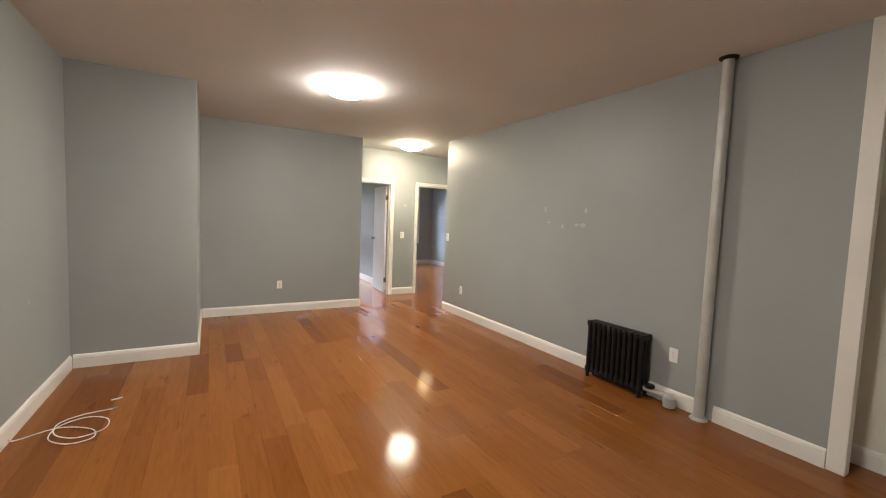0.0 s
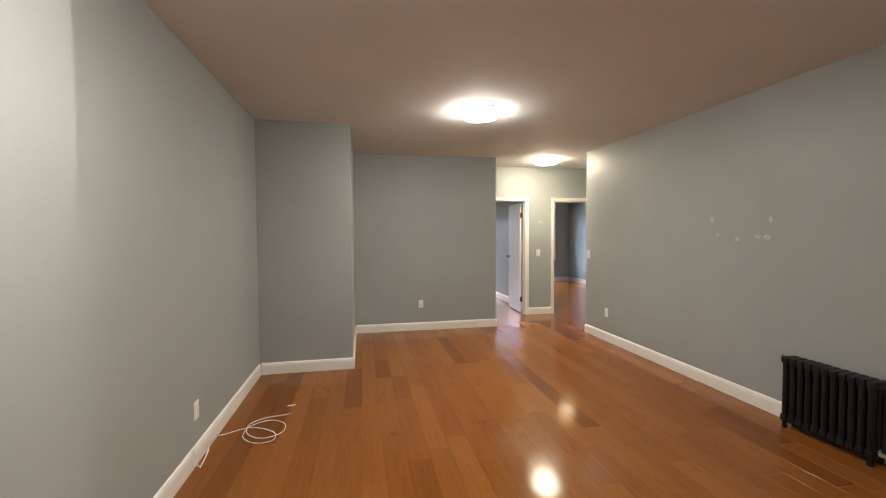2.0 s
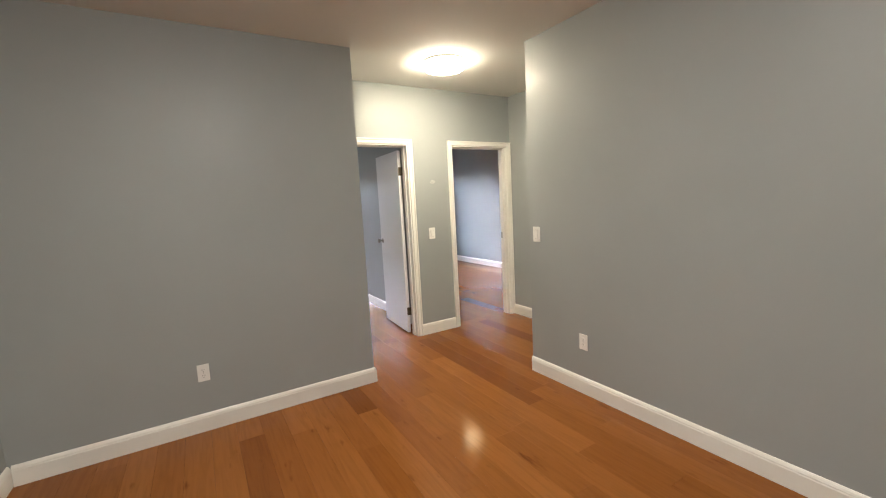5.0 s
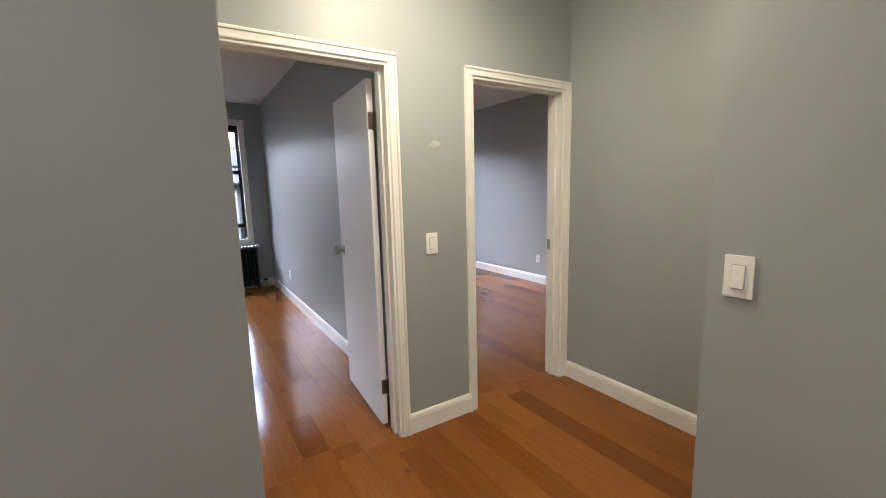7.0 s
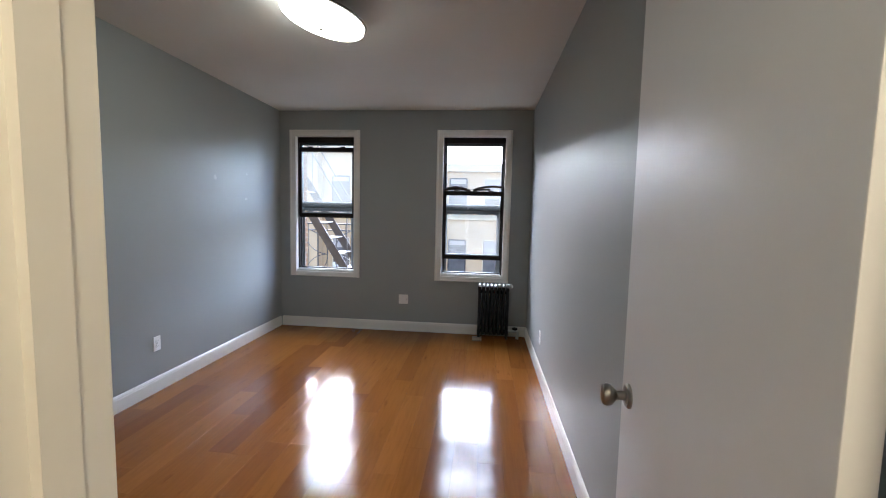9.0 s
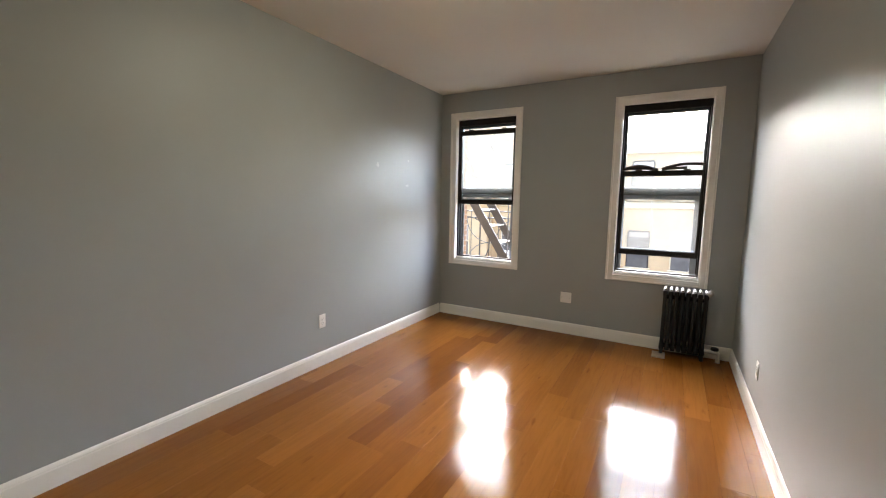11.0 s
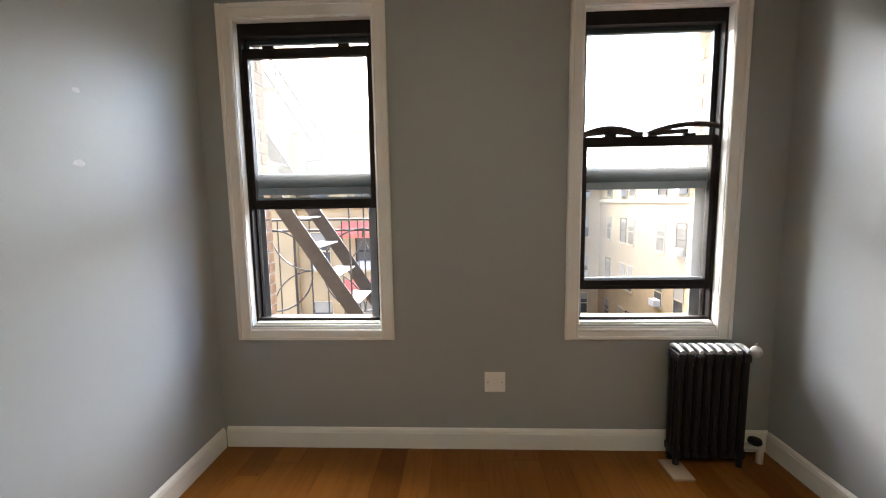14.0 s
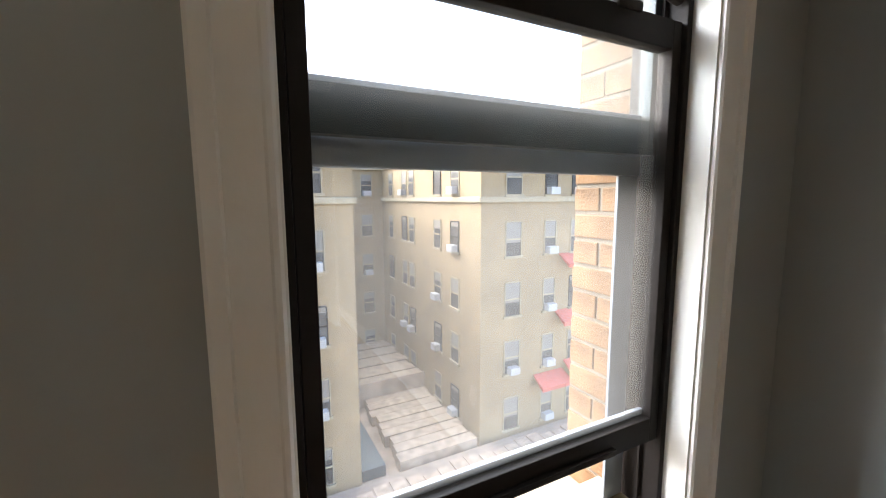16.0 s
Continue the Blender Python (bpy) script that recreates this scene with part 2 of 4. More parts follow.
def add_turn(bm, profile, seg=40, at=(0, 0, 0)):
    """A turned shape: profile of (radius, z) about the z axis."""
    rings = []
    for r, z in profile:
        if r < 1e-5:
            rings.append([bm.verts.new((at[0], at[1], at[2] + z))])
        else:
            rings.append([bm.verts.new((at[0] + r * math.cos(k * math.tau / seg), at[1] + r * math.sin(k * math.tau / seg), at[2] + z)) for k in range(seg)])
    for a, c in zip(rings, rings[1:]):
        for k in range(seg):
            j = (k + 1) % seg
            if len(a) == 1 and len(c) == 1:
                continue
            if len(a) == 1:
                bm.faces.new((a[0], c[k], c[j]))
            elif len(c) == 1:
                bm.faces.new((a[k], a[j], c[0]))
            else:
                bm.faces.new((a[k], a[j], c[j], c[k]))


def mesh_of(name, bm, material, smooth=False):
    bmesh.ops.recalc_face_normals(bm, faces=bm.faces)
    me = bpy.data.meshes.new(name)
    bm.to_mesh(me)
    bm.free()
    if material:
        me.materials.append(material)
    if smooth:
        for p in me.polygons:
            p.use_smooth = True
        me.set_sharp_from_angle(angle=radians(35))
    return me


def part(name, bm, material, parent=None, label="", smooth=False):
    ob = new(name, mesh_of(name, bm, material, smooth))
    if parent is not None:
        ob.parent = parent
    return tagged(ob, label)


def boxes(*bs, bevel=0.0):
    bm = bmesh.new()
    for b in bs:
        add_box(bm, *b, bevel=bevel)
    return bm


def thing(name, at, label, category, group="", turn=0):
    ob = new(name)
    ob.empty_display_size = 0.1
    ob.matrix_world = pose(*at, 0, 0, turn)
    return tagged(ob, label, category, group)


def structure(name, bm, material, label, category="wall"):
    return tagged(part(name, bm, material), label, category, kind="structure")


# ---- the plan ----
H, HB = 2.64, 2.70            # ceilings of the living side and of the bedrooms
FX0, FX1, FY0, FY1 = -4.5, 3.2, -9.2, 4.72
GREY = "grey painted plaster wall"
structure("wall_right", boxes((0, -6.10, 0, 0.14, -1.40, H)), M_WALL, GREY + " beside the black radiator")
# recess wall in a paler, warmer colour than the grey walls
structure("wall_recess", boxes((0.25, -7.12, 0, 0.39, -6.10, H), (0.14, -6.10, 0, 0.39, -5.98, H)), M_CREAM, "cream-coloured recess wall beyond the corner")
structure("wall_hall_return", boxes((0.14, -1.54, 0, 1.16, -1.40, H)), M_WALL, GREY + " of the hall return")
structure("wall_hall_right", boxes((1.02, -1.40, 0, 1.16, 0, H)), M_WALL, GREY + " closing the hall")
structure("wall_left", boxes((-4.44, -5.26, 0, -4.30, -2.37, H)), M_WALL, GREY + " above the loose cable")
structure("wall_left_near", boxes((-4.44, -9.1, 0, -4.18, -5.26, H)), M_WALL, GREY + " standing slightly proud of its neighbour")
structure("wall_chase", boxes((-4.44, -2.37, 0, -3.35, -0.77, H)), M_WALL, GREY + " boxing in a corner chase")
structure("wall_partition", boxes((-4.44, -0.77, 0, -1.178, 0, H)), M_WALL, GREY + " between living room and hall")
structure("wall_living_back", boxes((-2.68, -7.14, 0, 0.39, -7.003, H)), M_WALL, GREY + " behind the living room")
structure("wall_corridor_right", boxes((-2.82, -9.1, 0, -2.68, -7.003, H)), M_WALL, GREY + " of the entry corridor with a switch")
structure("wall_corridor_back", boxes((-4.44, -9.24, 0, -2.68, -9.1, H)), M_WALL, GREY + " closing the entry corridor")
D1, D2, DT = (-1.13, -0.356), (0.178, 0.955), 2.055
structure("wall_doors", boxes((-3.46, 0, 0, D1[0], 0.12, HB), (D1[1], 0, 0, D2[0], 0.12, HB), (D2[1], 0, 0, 3.17, 0.12, HB),
                              (D1[0], 0, DT, D1[1], 0.12, HB), (D2[0], 0, DT, D2[1], 0.12, HB)), M_WALL, GREY + " with two bedroom doorways")
structure("wall_bed_left", boxes((-3.46, 0.12, 0, -3.31, 4.69, HB)), M_WALL, GREY + " of the bedroom with an outlet")
structure("wall_bed_right", boxes((-0.20, 0.12, 0, -0.05, 4.69, HB)), M_WALL, GREY + " of the bedroom behind the open door")
structure("wall_room_right", boxes((3.03, 0.12, 0, 3.17, 4.69, HB)), M_WALL, GREY + " of the second bedroom lit by daylight")

W1, W2, WZ = (-3.105, -2.352), (-1.262, -0.508), (0.727, 2.395)
W3, W4 = (0.45, 1.20), (1.75, 2.50)


def facade(y0, y1, grow):
    bs, x = [], -3.46 if y0 < 4.8 else -9.0
    for a, b in (W1, W2, W3, W4):
        bs.append((x, y0, -0.0 if y0 < 4.8 else -14, a - grow, y1, HB if y0 < 4.8 else 8))
        lo, hi = (0, HB) if y0 < 4.8 else (-14, 8)
        bs.append((a - grow, y0, lo, b + grow, y1, WZ[0] - (0 if y0 < 4.8 else 0.075)))
        bs.append((a - grow, y0, WZ[1] + grow, b + grow, y1, hi))
        x = b + grow
    bs.append((x, y0, 0 if y0 < 4.8 else -14, 3.17 if y0 < 4.8 else 9.0, y1, HB if y0 < 4.8 else 8))
    return boxes(*bs)


structure("wall_windows", facade(4.69, 4.86, 0.0), M_WALL, "grey painted plaster wall pierced by windows")
FACADE = structure("wall_facade", facade(4.862, 5.025, 0.004), M_MORTAR, "tan brick outer wall of the apartment house")

structure("ceiling_living", boxes((-4.44, -9.1, H, 1.16, 0, H + 0.12)), M_CEIL, "flat off-white painted ceiling", "ceiling")
structure("ceiling_bedroom", boxes((-3.46, 0.12, HB, -0.125, 4.86, HB + 0.12)), M_CEIL, "flat off-white painted bedroom ceiling", "ceiling")
structure("ceiling_second_bedroom", boxes((-0.125, 0.12, HB, 3.17, 4.86, HB + 0.12)), M_CEIL, "flat off-white painted ceiling of the second bedroom", "ceiling")
structure("wall_over_doors", boxes((-3.46, 0.0, HB, 3.17, 0.12, HB + 0.12)), M_WALL, "plain wall head above the doorways")
FLOOR = structure("floor", boxes((FX0, FY0, -0.15, FX1, 4.86, -0.008)), M_SUB, "glossy orange-brown oak board floor", "floor")

# ---- baseboards and door trim ----


def baseboard(x0, y0, x1, y1, nx, ny):
    """A board with a rounded cap along a wall from one corner to another, standing out along (nx, ny)."""
    d = Vector((x1 - x0, y1 - y0, 0))
    length = d.length
    prof = [(0, 0), (0.016, 0), (0.016, 0.092), (0.0135, 0.098), (0.0135, 0.104), (0.009, 0.114), (0.004, 0.12), (0, 0.121)]
    bm = bmesh.new()
    ends = []
    for s in (0, 1):
        base = Vector((x0, y0, 0)) + d * s
        ends.append([bm.verts.new(base + Vector((nx * (p + 0.0005), ny * (p + 0.0005), z))) for p, z in prof])
    k = len(prof)
    for i in range(k):
        bm.faces.new((ends[0][i], ends[0][(i + 1) % k], ends[1][(i + 1) % k], ends[1][i]))
    bm.faces.new(ends[0][::-1])
    bm.faces.new(ends[1])
    return structure("baseboard", bm, M_TRIM, "white painted baseboard with a rounded cap", "baseboard")


for b in ((0, -6.098, 0, -5.46, -1, 0), (0, -5.36, 0, -1.40, -1, 0), (0.25, -7.0, 0.25, -6.10, -1, 0), (0, -1.40, 1.02, -1.40, 0, 1), (1.02, -1.38, 1.02, -0.022, -1, 0),
          (-4.30, -5.24, -4.30, -2.39, 1, 0), (-4.28, -2.37, -3.35, -2.37, 0, -1), (-3.35, -2.386, -3.35, -0.77, 1, 0), (-3.33, -0.77, -1.178, -0.77, 0, -1),
          (-1.178, -0.786, -1.178, -0.026, 1, 0), (-0.303, 0, 0.129, 0, 0, -1), (-4.18, -9.0, -4.18, -5.26, 1, 0),
          (-3.31, 0.14, -3.31, 4.67, 1, 0), (-3.29, 4.69, -0.20, 4.69, 0, -1), (-0.20, 0.14, -0.20, 4.67, -1, 0), (3.03, 0.14, 3.03, 4.67, -1, 0),
          (-0.03, 4.69, 3.01, 4.69, 0, -1), (-2.82, -7.003, 0.25, -7.003, 0, 1), (-2.82, -9.0, -2.82, -7.003, -1, 0)):
    baseboard(*b)


def casing_strip(bm, p0, p1, across, out, width):
    """A moulded door casing board from p0 to p1: stepped face, widening along 'across', proud along 'out'."""
    p0, p1, across, out = map(Vector, (p0, p1, across, out))
    prof = [(0, 0), (0, 0.011), (0.004, 0.0145), (0.010, 0.015), (0.013, 0.0135), (width * 0.70, 0.0155), (width * 0.74, 0.0215), (width - 0.004, 0.0225), (width, 0.020), (width, 0)]
    ends = [[bm.verts.new(p + across * a + out * o) for a, o in prof] for p in (p0, p1)]
    k = len(prof)
    for i in range(k):
        bm.faces.new((ends[0][i], ends[0][(i + 1) % k], ends[1][(i + 1) % k], ends[1][i]))
    bm.faces.new(ends[0][::-1])
    bm.faces.new(ends[1])


def doorway(name, x0, x1, strike_left):
    ob = thing(name, ((x0 + x1) / 2, 0, 0), "white painted door casing and jamb, standing open", "doorway")
    ob["kind"] = "structure"
    cx = (x0 + x1) / 2
    w = 0.05
    w_out = {-1: 0.047 if x1 < 0 else w, 1: w if x1 < 0 else 0.063}
    for side in (-1, 1):
        bm = bmesh.new()
        casing_strip(bm, (side * (x1 - x0) / 2, 0, 0), (side * (x1 - x0) / 2, 0, DT), (side, 0, 0), (0, -1, 0), w_out[side])
        part("casing", bm, M_TRIM, ob)
        bm = bmesh.new()
        casing_strip(bm, (side * (x1 - x0) / 2, 0.12, 0), (side * (x1 - x0) / 2, 0.12, DT), (side, 0, 0), (0, 1, 0), w)
        part("casing", bm, M_TRIM, ob)
    for y, o in ((0, -1), (0.12, 1)):
        bm = bmesh.new()
        casing_strip(bm, ((x0 - cx) - w_out[-1], y, DT), ((x1 - cx) + w_out[1], y, DT), (0, 0, 1), (0, o, 0), w)
        part("casing_head", bm, M_TRIM, ob)
    h = (x1 - x0) / 2
    part("jamb", boxes((-h - 0.001, -0.004, 0, -h + 0.014, 0.124, DT), bevel=0.002), M_TRIM, ob)
    part("jamb", boxes((h - 0.014, -0.004, 0, h + 0.001, 0.124, DT), bevel=0.002), M_TRIM, ob)
    part("jamb_head", boxes((-h + 0.014, -0.004, DT - 0.014, h - 0.014, 0.124, DT + 0.001), bevel=0.002), M_TRIM, ob)
    part("stop", boxes((-h + 0.014, 0.045, 0, -h + 0.025, 0.080, DT - 0.014), (h - 0.025, 0.045, 0, h - 0.014, 0.080, DT - 0.014), (-h + 0.025, 0.045, DT - 0.026, h - 0.025, 0.080, DT - 0.014)), M_TRIM, ob)
    s = -1 if strike_left else 1
    part("strike_plate", boxes((s * (h - 0.0155) - 0.0015, 0.088, 0.955, s * (h - 0.0155) + 0.0015, 0.115, 1.03)), M_STEEL, ob, "nickel strike plate")
    return ob


doorway("door_1", *D1, True)
doorway("door_2", *D2, False)


def door_leaf():
    """A flush slab on two hinges, swung into the bedroom."""
    ob = thing("bedroom_door", (-0.390, 0.152, 0.012), "white flush slab door standing wide open into the bedroom", "door", turn=86.4)
    w, t, h = 0.705, 0.035, 2.0
    slab = part("slab", boxes((0.004, -t / 2, 0, w, t / 2, h), bevel=0.002), M_DOOR, ob)
    for z in (0.24, 1.78):
        hg = bmesh.new()
        add_tube(hg, ((-0.008, -t / 2 - 0.006, z - 0.045), (-0.008, -t / 2 - 0.006, z + 0.045)), 0.007, 10)
        add_box(hg, -0.0015, -t / 2, z - 0.044, 0.0037, t / 2 - 0.004, z + 0.044)
        add_box(hg, -0.030, -t / 2 - 0.010, z - 0.044, -0.008, -t / 2 - 0.006, z + 0.044)
        part("hinge", hg, M_HINGE, ob, "aged brass butt hinge", True)
    for s in (-1, 1):
        kb = bmesh.new()
        add_turn(kb, [(0, 0), (0.031, 0), (0.031, 0.004), (0.026, 0.009), (0.012, 0.011), (0.011, 0.03), (0.018, 0.036), (0.0265, 0.045), (0.028, 0.055), (0.024, 0.064), (0.012, 0.068), (0, 0.0685)], 24)
        bmesh.ops.rotate(kb, verts=kb.verts, matrix=Matrix.Rotation(radians(-90 * s), 3, "X"))
        bmesh.ops.translate(kb, verts=kb.verts, vec=(w - 0.062, s * t / 2, 1.0))
        part("knob", kb, M_STEEL, ob, "round nickel door knob", True)
    part("latch_plate", boxes((w - 0.0006, -0.012, 0.972, w + 0.0012, 0.012, 1.028)), M_STEEL, ob, "nickel latch plate")
    return ob


door_leaf()

# ---- wall plates ----


def outlet(at, turn, group="wall outlets", label="white duplex wall outlet on the grey wall"):
    """Faces along its own -y."""
    ob = thing("wall_outlet", at, label, "outlet", group, turn)
    part("plate", boxes((-0.035, -0.006, -0.0575, 0.035, 0, 0.0575), bevel=0.002), M_PLASTIC, ob)
    for z in (-0.0195, 0.0195):
        bm = bmesh.new()
        add_turn(bm, [(0, 0), (0.0165, 0), (0.0165, 0.002), (0.015, 0.003), (0, 0.003)], 20)
        bmesh.ops.rotate(bm, verts=bm.verts, matrix=Matrix.Rotation(radians(90), 3, "X"))
        bmesh.ops.translate(bm, verts=bm.verts, vec=(0, -0.006, z))
        sock = part("socket", bm, M_PLASTIC, ob)
        part("slot", boxes((-0.0075, -0.0094, z - 0.001, -0.0055, -0.0088, z + 0.008), (0.0055, -0.0094, z - 0.001, 0.0075, -0.0088, z + 0.007), (-0.002, -0.0094, z - 0.0105, 0.002, -0.0088, z - 0.006)), M_SLOT, sock)
    bm = bmesh.new()
    add_turn(bm, [(0, 0), (0.003, 0), (0.002, 0.001), (0, 0.0012)], 10)
    bmesh.ops.rotate(bm, verts=bm.verts, matrix=Matrix.Rotation(radians(90), 3, "X"))
    bmesh.ops.translate(bm, verts=bm.verts, vec=(0, -0.006, 0))
    part("screw", bm, M_STEEL, ob)
    return ob


def switch(at, turn, label="white rocker light switch on the grey wall"):
    ob = thing("light_switch", at, label, "switch", "light switches", turn)
    part("plate", boxes((-0.037, -0.0065, -0.06, 0.037, 0, 0.06), bevel=0.0022), M_PLASTIC, ob)
    # darker plate: the shade in the gap round the rocker, given as colour
    part("bezel", boxes((-0.0175, -0.0078, -0.035, 0.0175, -0.006, 0.035), bevel=0.0006), M_GAP, ob, "thin shadow gap")
    bm = boxes((-0.0158, -0.0135, -0.0325, 0.0158, -0.0072, 0.0325), bevel=0.0012)
    for v in bm.verts:
        if v.co.y < -0.010 and v.co.z > 0.0:
            v.co.y += 0.0035
    part("rocker", bm, M_PLASTIC, ob)
    return ob


outlet((-0.0005, -1.928, 0.387), -90)
outlet((-0.0005, -5.135, 0.402), -90)
outlet((-2.371, -0.7705, 0.401), 0)
outlet((-4.2995, -4.02, 0.335), 90)
outlet((-3.3095, 2.678, 0.387), 90)
outlet((3.0295, 2.25, 0.36), -90)
outlet((-0.2005, 3.49, 0.355), -90)
switch((-0.12, -0.0005, 1.11), 0)
switch((-0.0005, -1.482, 1.153), -90)
switch((-2.8205, -7.082, 1.20), -90, "white rocker light switch by the entry corridor corner")
bp = thing("blank_wall_plate", (-1.717, 4.6895, 0.40), "white square blank wall plate under the windows", "wall plate")
part("plate", boxes((-0.058, -0.006, -0.058, 0.058, 0, 0.058), bevel=0.002), M_PLASTIC, bp)
for sx in (-1, 1):
    part("screw", boxes((sx * 0.04 - 0.003, -0.0075, -0.003, sx * 0.04 + 0.003, -0.0055, 0.003)), M_STEEL, bp)

# ---- ceiling lamps ----


def ceiling_lamp(x, y, z, r, material, band, label):
    ob = thing("ceiling_lamp", (x, y, z), label, "ceiling lamp", "flush ceiling lamps")
    bm = bmesh.new()
    add_turn(bm, [(0, -0.001), (r * 0.98, -0.001), (r * 1.0, -0.006), (r * 1.0, -0.012), (r * 0.97, -0.016), (r * 0.955, -0.012), (0, -0.012)], 48)
    part("rim", bm, M_STEEL if material == M_LAMP_B else M_PLASTIC, ob, "thin lamp rim", True)
    bm = bmesh.new()
    add_turn(bm, [(r * 0.952, -0.014), (r * 0.956, -0.026), (r * 0.953, -0.041)], 48)
    part("diffuser_shoulder", bm, band, ob, "dimmer frosted shoulder of the diffuser", True)
    bm = bmesh.new()
    add_turn(bm, [(r * 0.953, -0.041), (r * 0.93, -0.050), (r * 0.84, -0.064), (r * 0.62, -0.077), (r * 0.3, -0.084), (0, -0.085)], 48)
    part("diffuser", bm, material, ob, "glowing frosted diffuser", True)
    if material == M_LAMP_B:
        bm = bmesh.new()
        add_turn(bm, [(0.011, -0.083), (0.012, -0.090), (0.008, -0.098), (0, -0.100)], 20)
        part("finial", bm, M_STEEL, ob, "small nickel finial", True)
    return ob


ceiling_lamp(-2.11, -3.06, H, 0.20, M_LAMP_L, M_BAND_L, "round flush ceiling lamp glowing warm white")
ceiling_lamp(-3.2, -5.9, H, 0.20, M_LAMP_L, M_BAND_L, "round flush ceiling lamp glowing warm white")
ceiling_lamp(-0.34, -0.77, H, 0.19, M_LAMP_H, M_BAND_H, "round flush hall ceiling lamp glowing warm white")
bl = ceiling_lamp(-1.74, 2.22, HB - 0.055, 0.26, M_LAMP_B, M_BAND_B, "large round bedroom ceiling lamp hanging askew, nickel rim, lit")
bl.rotation_euler = (0, radians(13), 0)
bm = bmesh.new()
add_turn(bm, [(0, 0.045), (0.075, 0.045), (0.08, 0.0), (0, 0.0)], 24)
part("canopy", bm, M_PLASTIC, bl, "", True)
ceiling_lamp(1.375, 1.70, HB, 0.19, M_LAMP_R, M_BAND_R, "round ceiling lamp in the second bedroom glowing amber")

# ---- radiators and the steam riser ----


def radiator(at, turn, sections, pitch, depth, height, label, tops):
    """Cast-iron column radiator along its own x; its back is towards +y."""
    ob = thing("radiator", at, label, "radiator", "cast-iron radiators", turn)
    for i in range(sections):
        x = i * pitch
        bm = bmesh.new()
        cols = 3
        for c in range(cols):
            y = -depth / 2 + depth * (c + 0.5) / cols
            add_tube(bm, ((x, y, 0.07), (x, y, 0.075), (x, y, height - 0.06), (x, y, height - 0.055)), pitch * 0.36, 10)
        for z, hh in ((0.05, 0.05), (height - 0.07, 0.05)):
            add_box(bm, x - pitch * 0.44, -depth / 2, z, x + pitch * 0.44, depth / 2, z + hh, bevel=0.012)
        if i in (0, sections - 1):
            for y in (-depth / 2 + 0.02, depth / 2 - 0.02):
                add_tube(bm, ((x, y, 0.06), (x, y, 0.025), (x, y, 0.0)), 0.016, 8)
        sec = part("section", bm, M_IRON, ob, "", True)
        if tops:
            bm = bmesh.new()
            n = 9
            pts = [(x, -depth / 2 + depth * k / (n - 1), height - 0.012 + 0.012 * math.sin(math.pi * k / (n - 1))) for k in range(n)]
            add_tube(bm, pts, pitch * 0.27, 10)
            part("section_top", bm, M_SILVER, sec, "worn silver-painted section top", True)
    L = (sections - 1) * pitch
    for z in (0.085, height - 0.085):
        bm = bmesh.new()
        add_tube(bm, ((-pitch * 0.3, 0, z), (L + pitch * 0.3, 0, z)), 0.02, 10)
        part("tie_rod", bm, M_IRON, ob)
    return ob, L


# living room: seen from the front along the right wall
rad, rl = radiator((-0.10, -4.42, 0), -90, 11, 0.0525, 0.13, 0.552, "low black cast-iron column radiator against the grey wall", False)
bm = bmesh.new()
add_tube(bm, ((-0.03, 0, 0.50), (-0.055, 0, 0.50)), 0.008, 8)
add_turn(bm, [(0, -0.022), (0.012, -0.02), (0.016, 0), (0.012, 0.018), (0, 0.022)], 12, (-0.06, 0, 0.505))
part("air_valve", bm, M_STEEL, rad, "small nickel air vent", True)
bm = bmesh.new()
add_tube(bm, ((rl + 0.02, 0, 0.085), (rl + 0.10, 0, 0.085), (rl + 0.16, 0.01, 0.085)), 0.02, 10)
add_tube(bm, ((rl + 0.16, 0.01, 0.085), (rl + 0.245, 0.02, 0.085)), 0.028, 12)
add_tube(bm, ((rl + 0.225, 0.02, 0.085), (rl + 0.225, 0.02, 0.0)), 0.02, 10)
part("valve_pipe", bm, M_PIPE, rad, "grey painted supply pipe", True)
bm = bmesh.new()
add_turn(bm, [(0, 0), (0.036, 0), (0.04, 0.008), (0.04, 0.02), (0.03, 0.028), (0, 0.03)], 16, (rl + 0.07, 0, 0.105))
part("valve_wheel", bm, M_IRON, rad, "dark valve handwheel", True)
bm = bmesh.new()
add_turn(bm, [(0, -0.05), (0.045, -0.045), (0.05, 0), (0.045, 0.03), (0.02, 0.05), (0, 0.052)], 16, (rl + 0.24, 0.0, 0.06))
part("elbow", bm, M_PIPE, rad, "grey painted elbow", True)

# bedroom: tall and narrow with silver tops
rad2, r2 = radiator((-0.772, 4.580, 0), 0, 8, 0.047, 0.11, 0.645, "tall black cast-iron radiator with worn silver tops under the window", True)
bm = bmesh.new()
add_turn(bm, [(0, -0.030), (0.014, -0.028), (0.026, -0.012), (0.028, 0.006), (0.018, 0.024), (0.006, 0.03), (0.004, 0.042), (0, 0.043)], 18, (r2 + 0.028, -0.06, 0.64))
add_tube(bm, ((r2 + 0.01, -0.04, 0.615), (r2 + 0.028, -0.06, 0.62)), 0.008, 8)
part("air_valve", bm, M_SILVER, rad2, "silver air vent", True)
bm = bmesh.new()
add_tube(bm, ((r2 + 0.01, 0, 0.09), (r2 + 0.12, 0.0, 0.09), (r2 + 0.13, 0.0, 0.08), (r2 + 0.13, 0, 0)), 0.018, 10)
part("valve_pipe", bm, M_PIPE, rad2, "grey painted supply pipe", True)
bm = bmesh.new()
add_turn(bm, [(0, 0), (0.03, 0), (0.034, 0.01), (0.03, 0.024), (0.012, 0.03), (0, 0.03)], 14, (r2 + 0.10, 0, 0.11))
part("valve_wheel", bm, M_IRON, rad2, "dark valve handwheel", True)
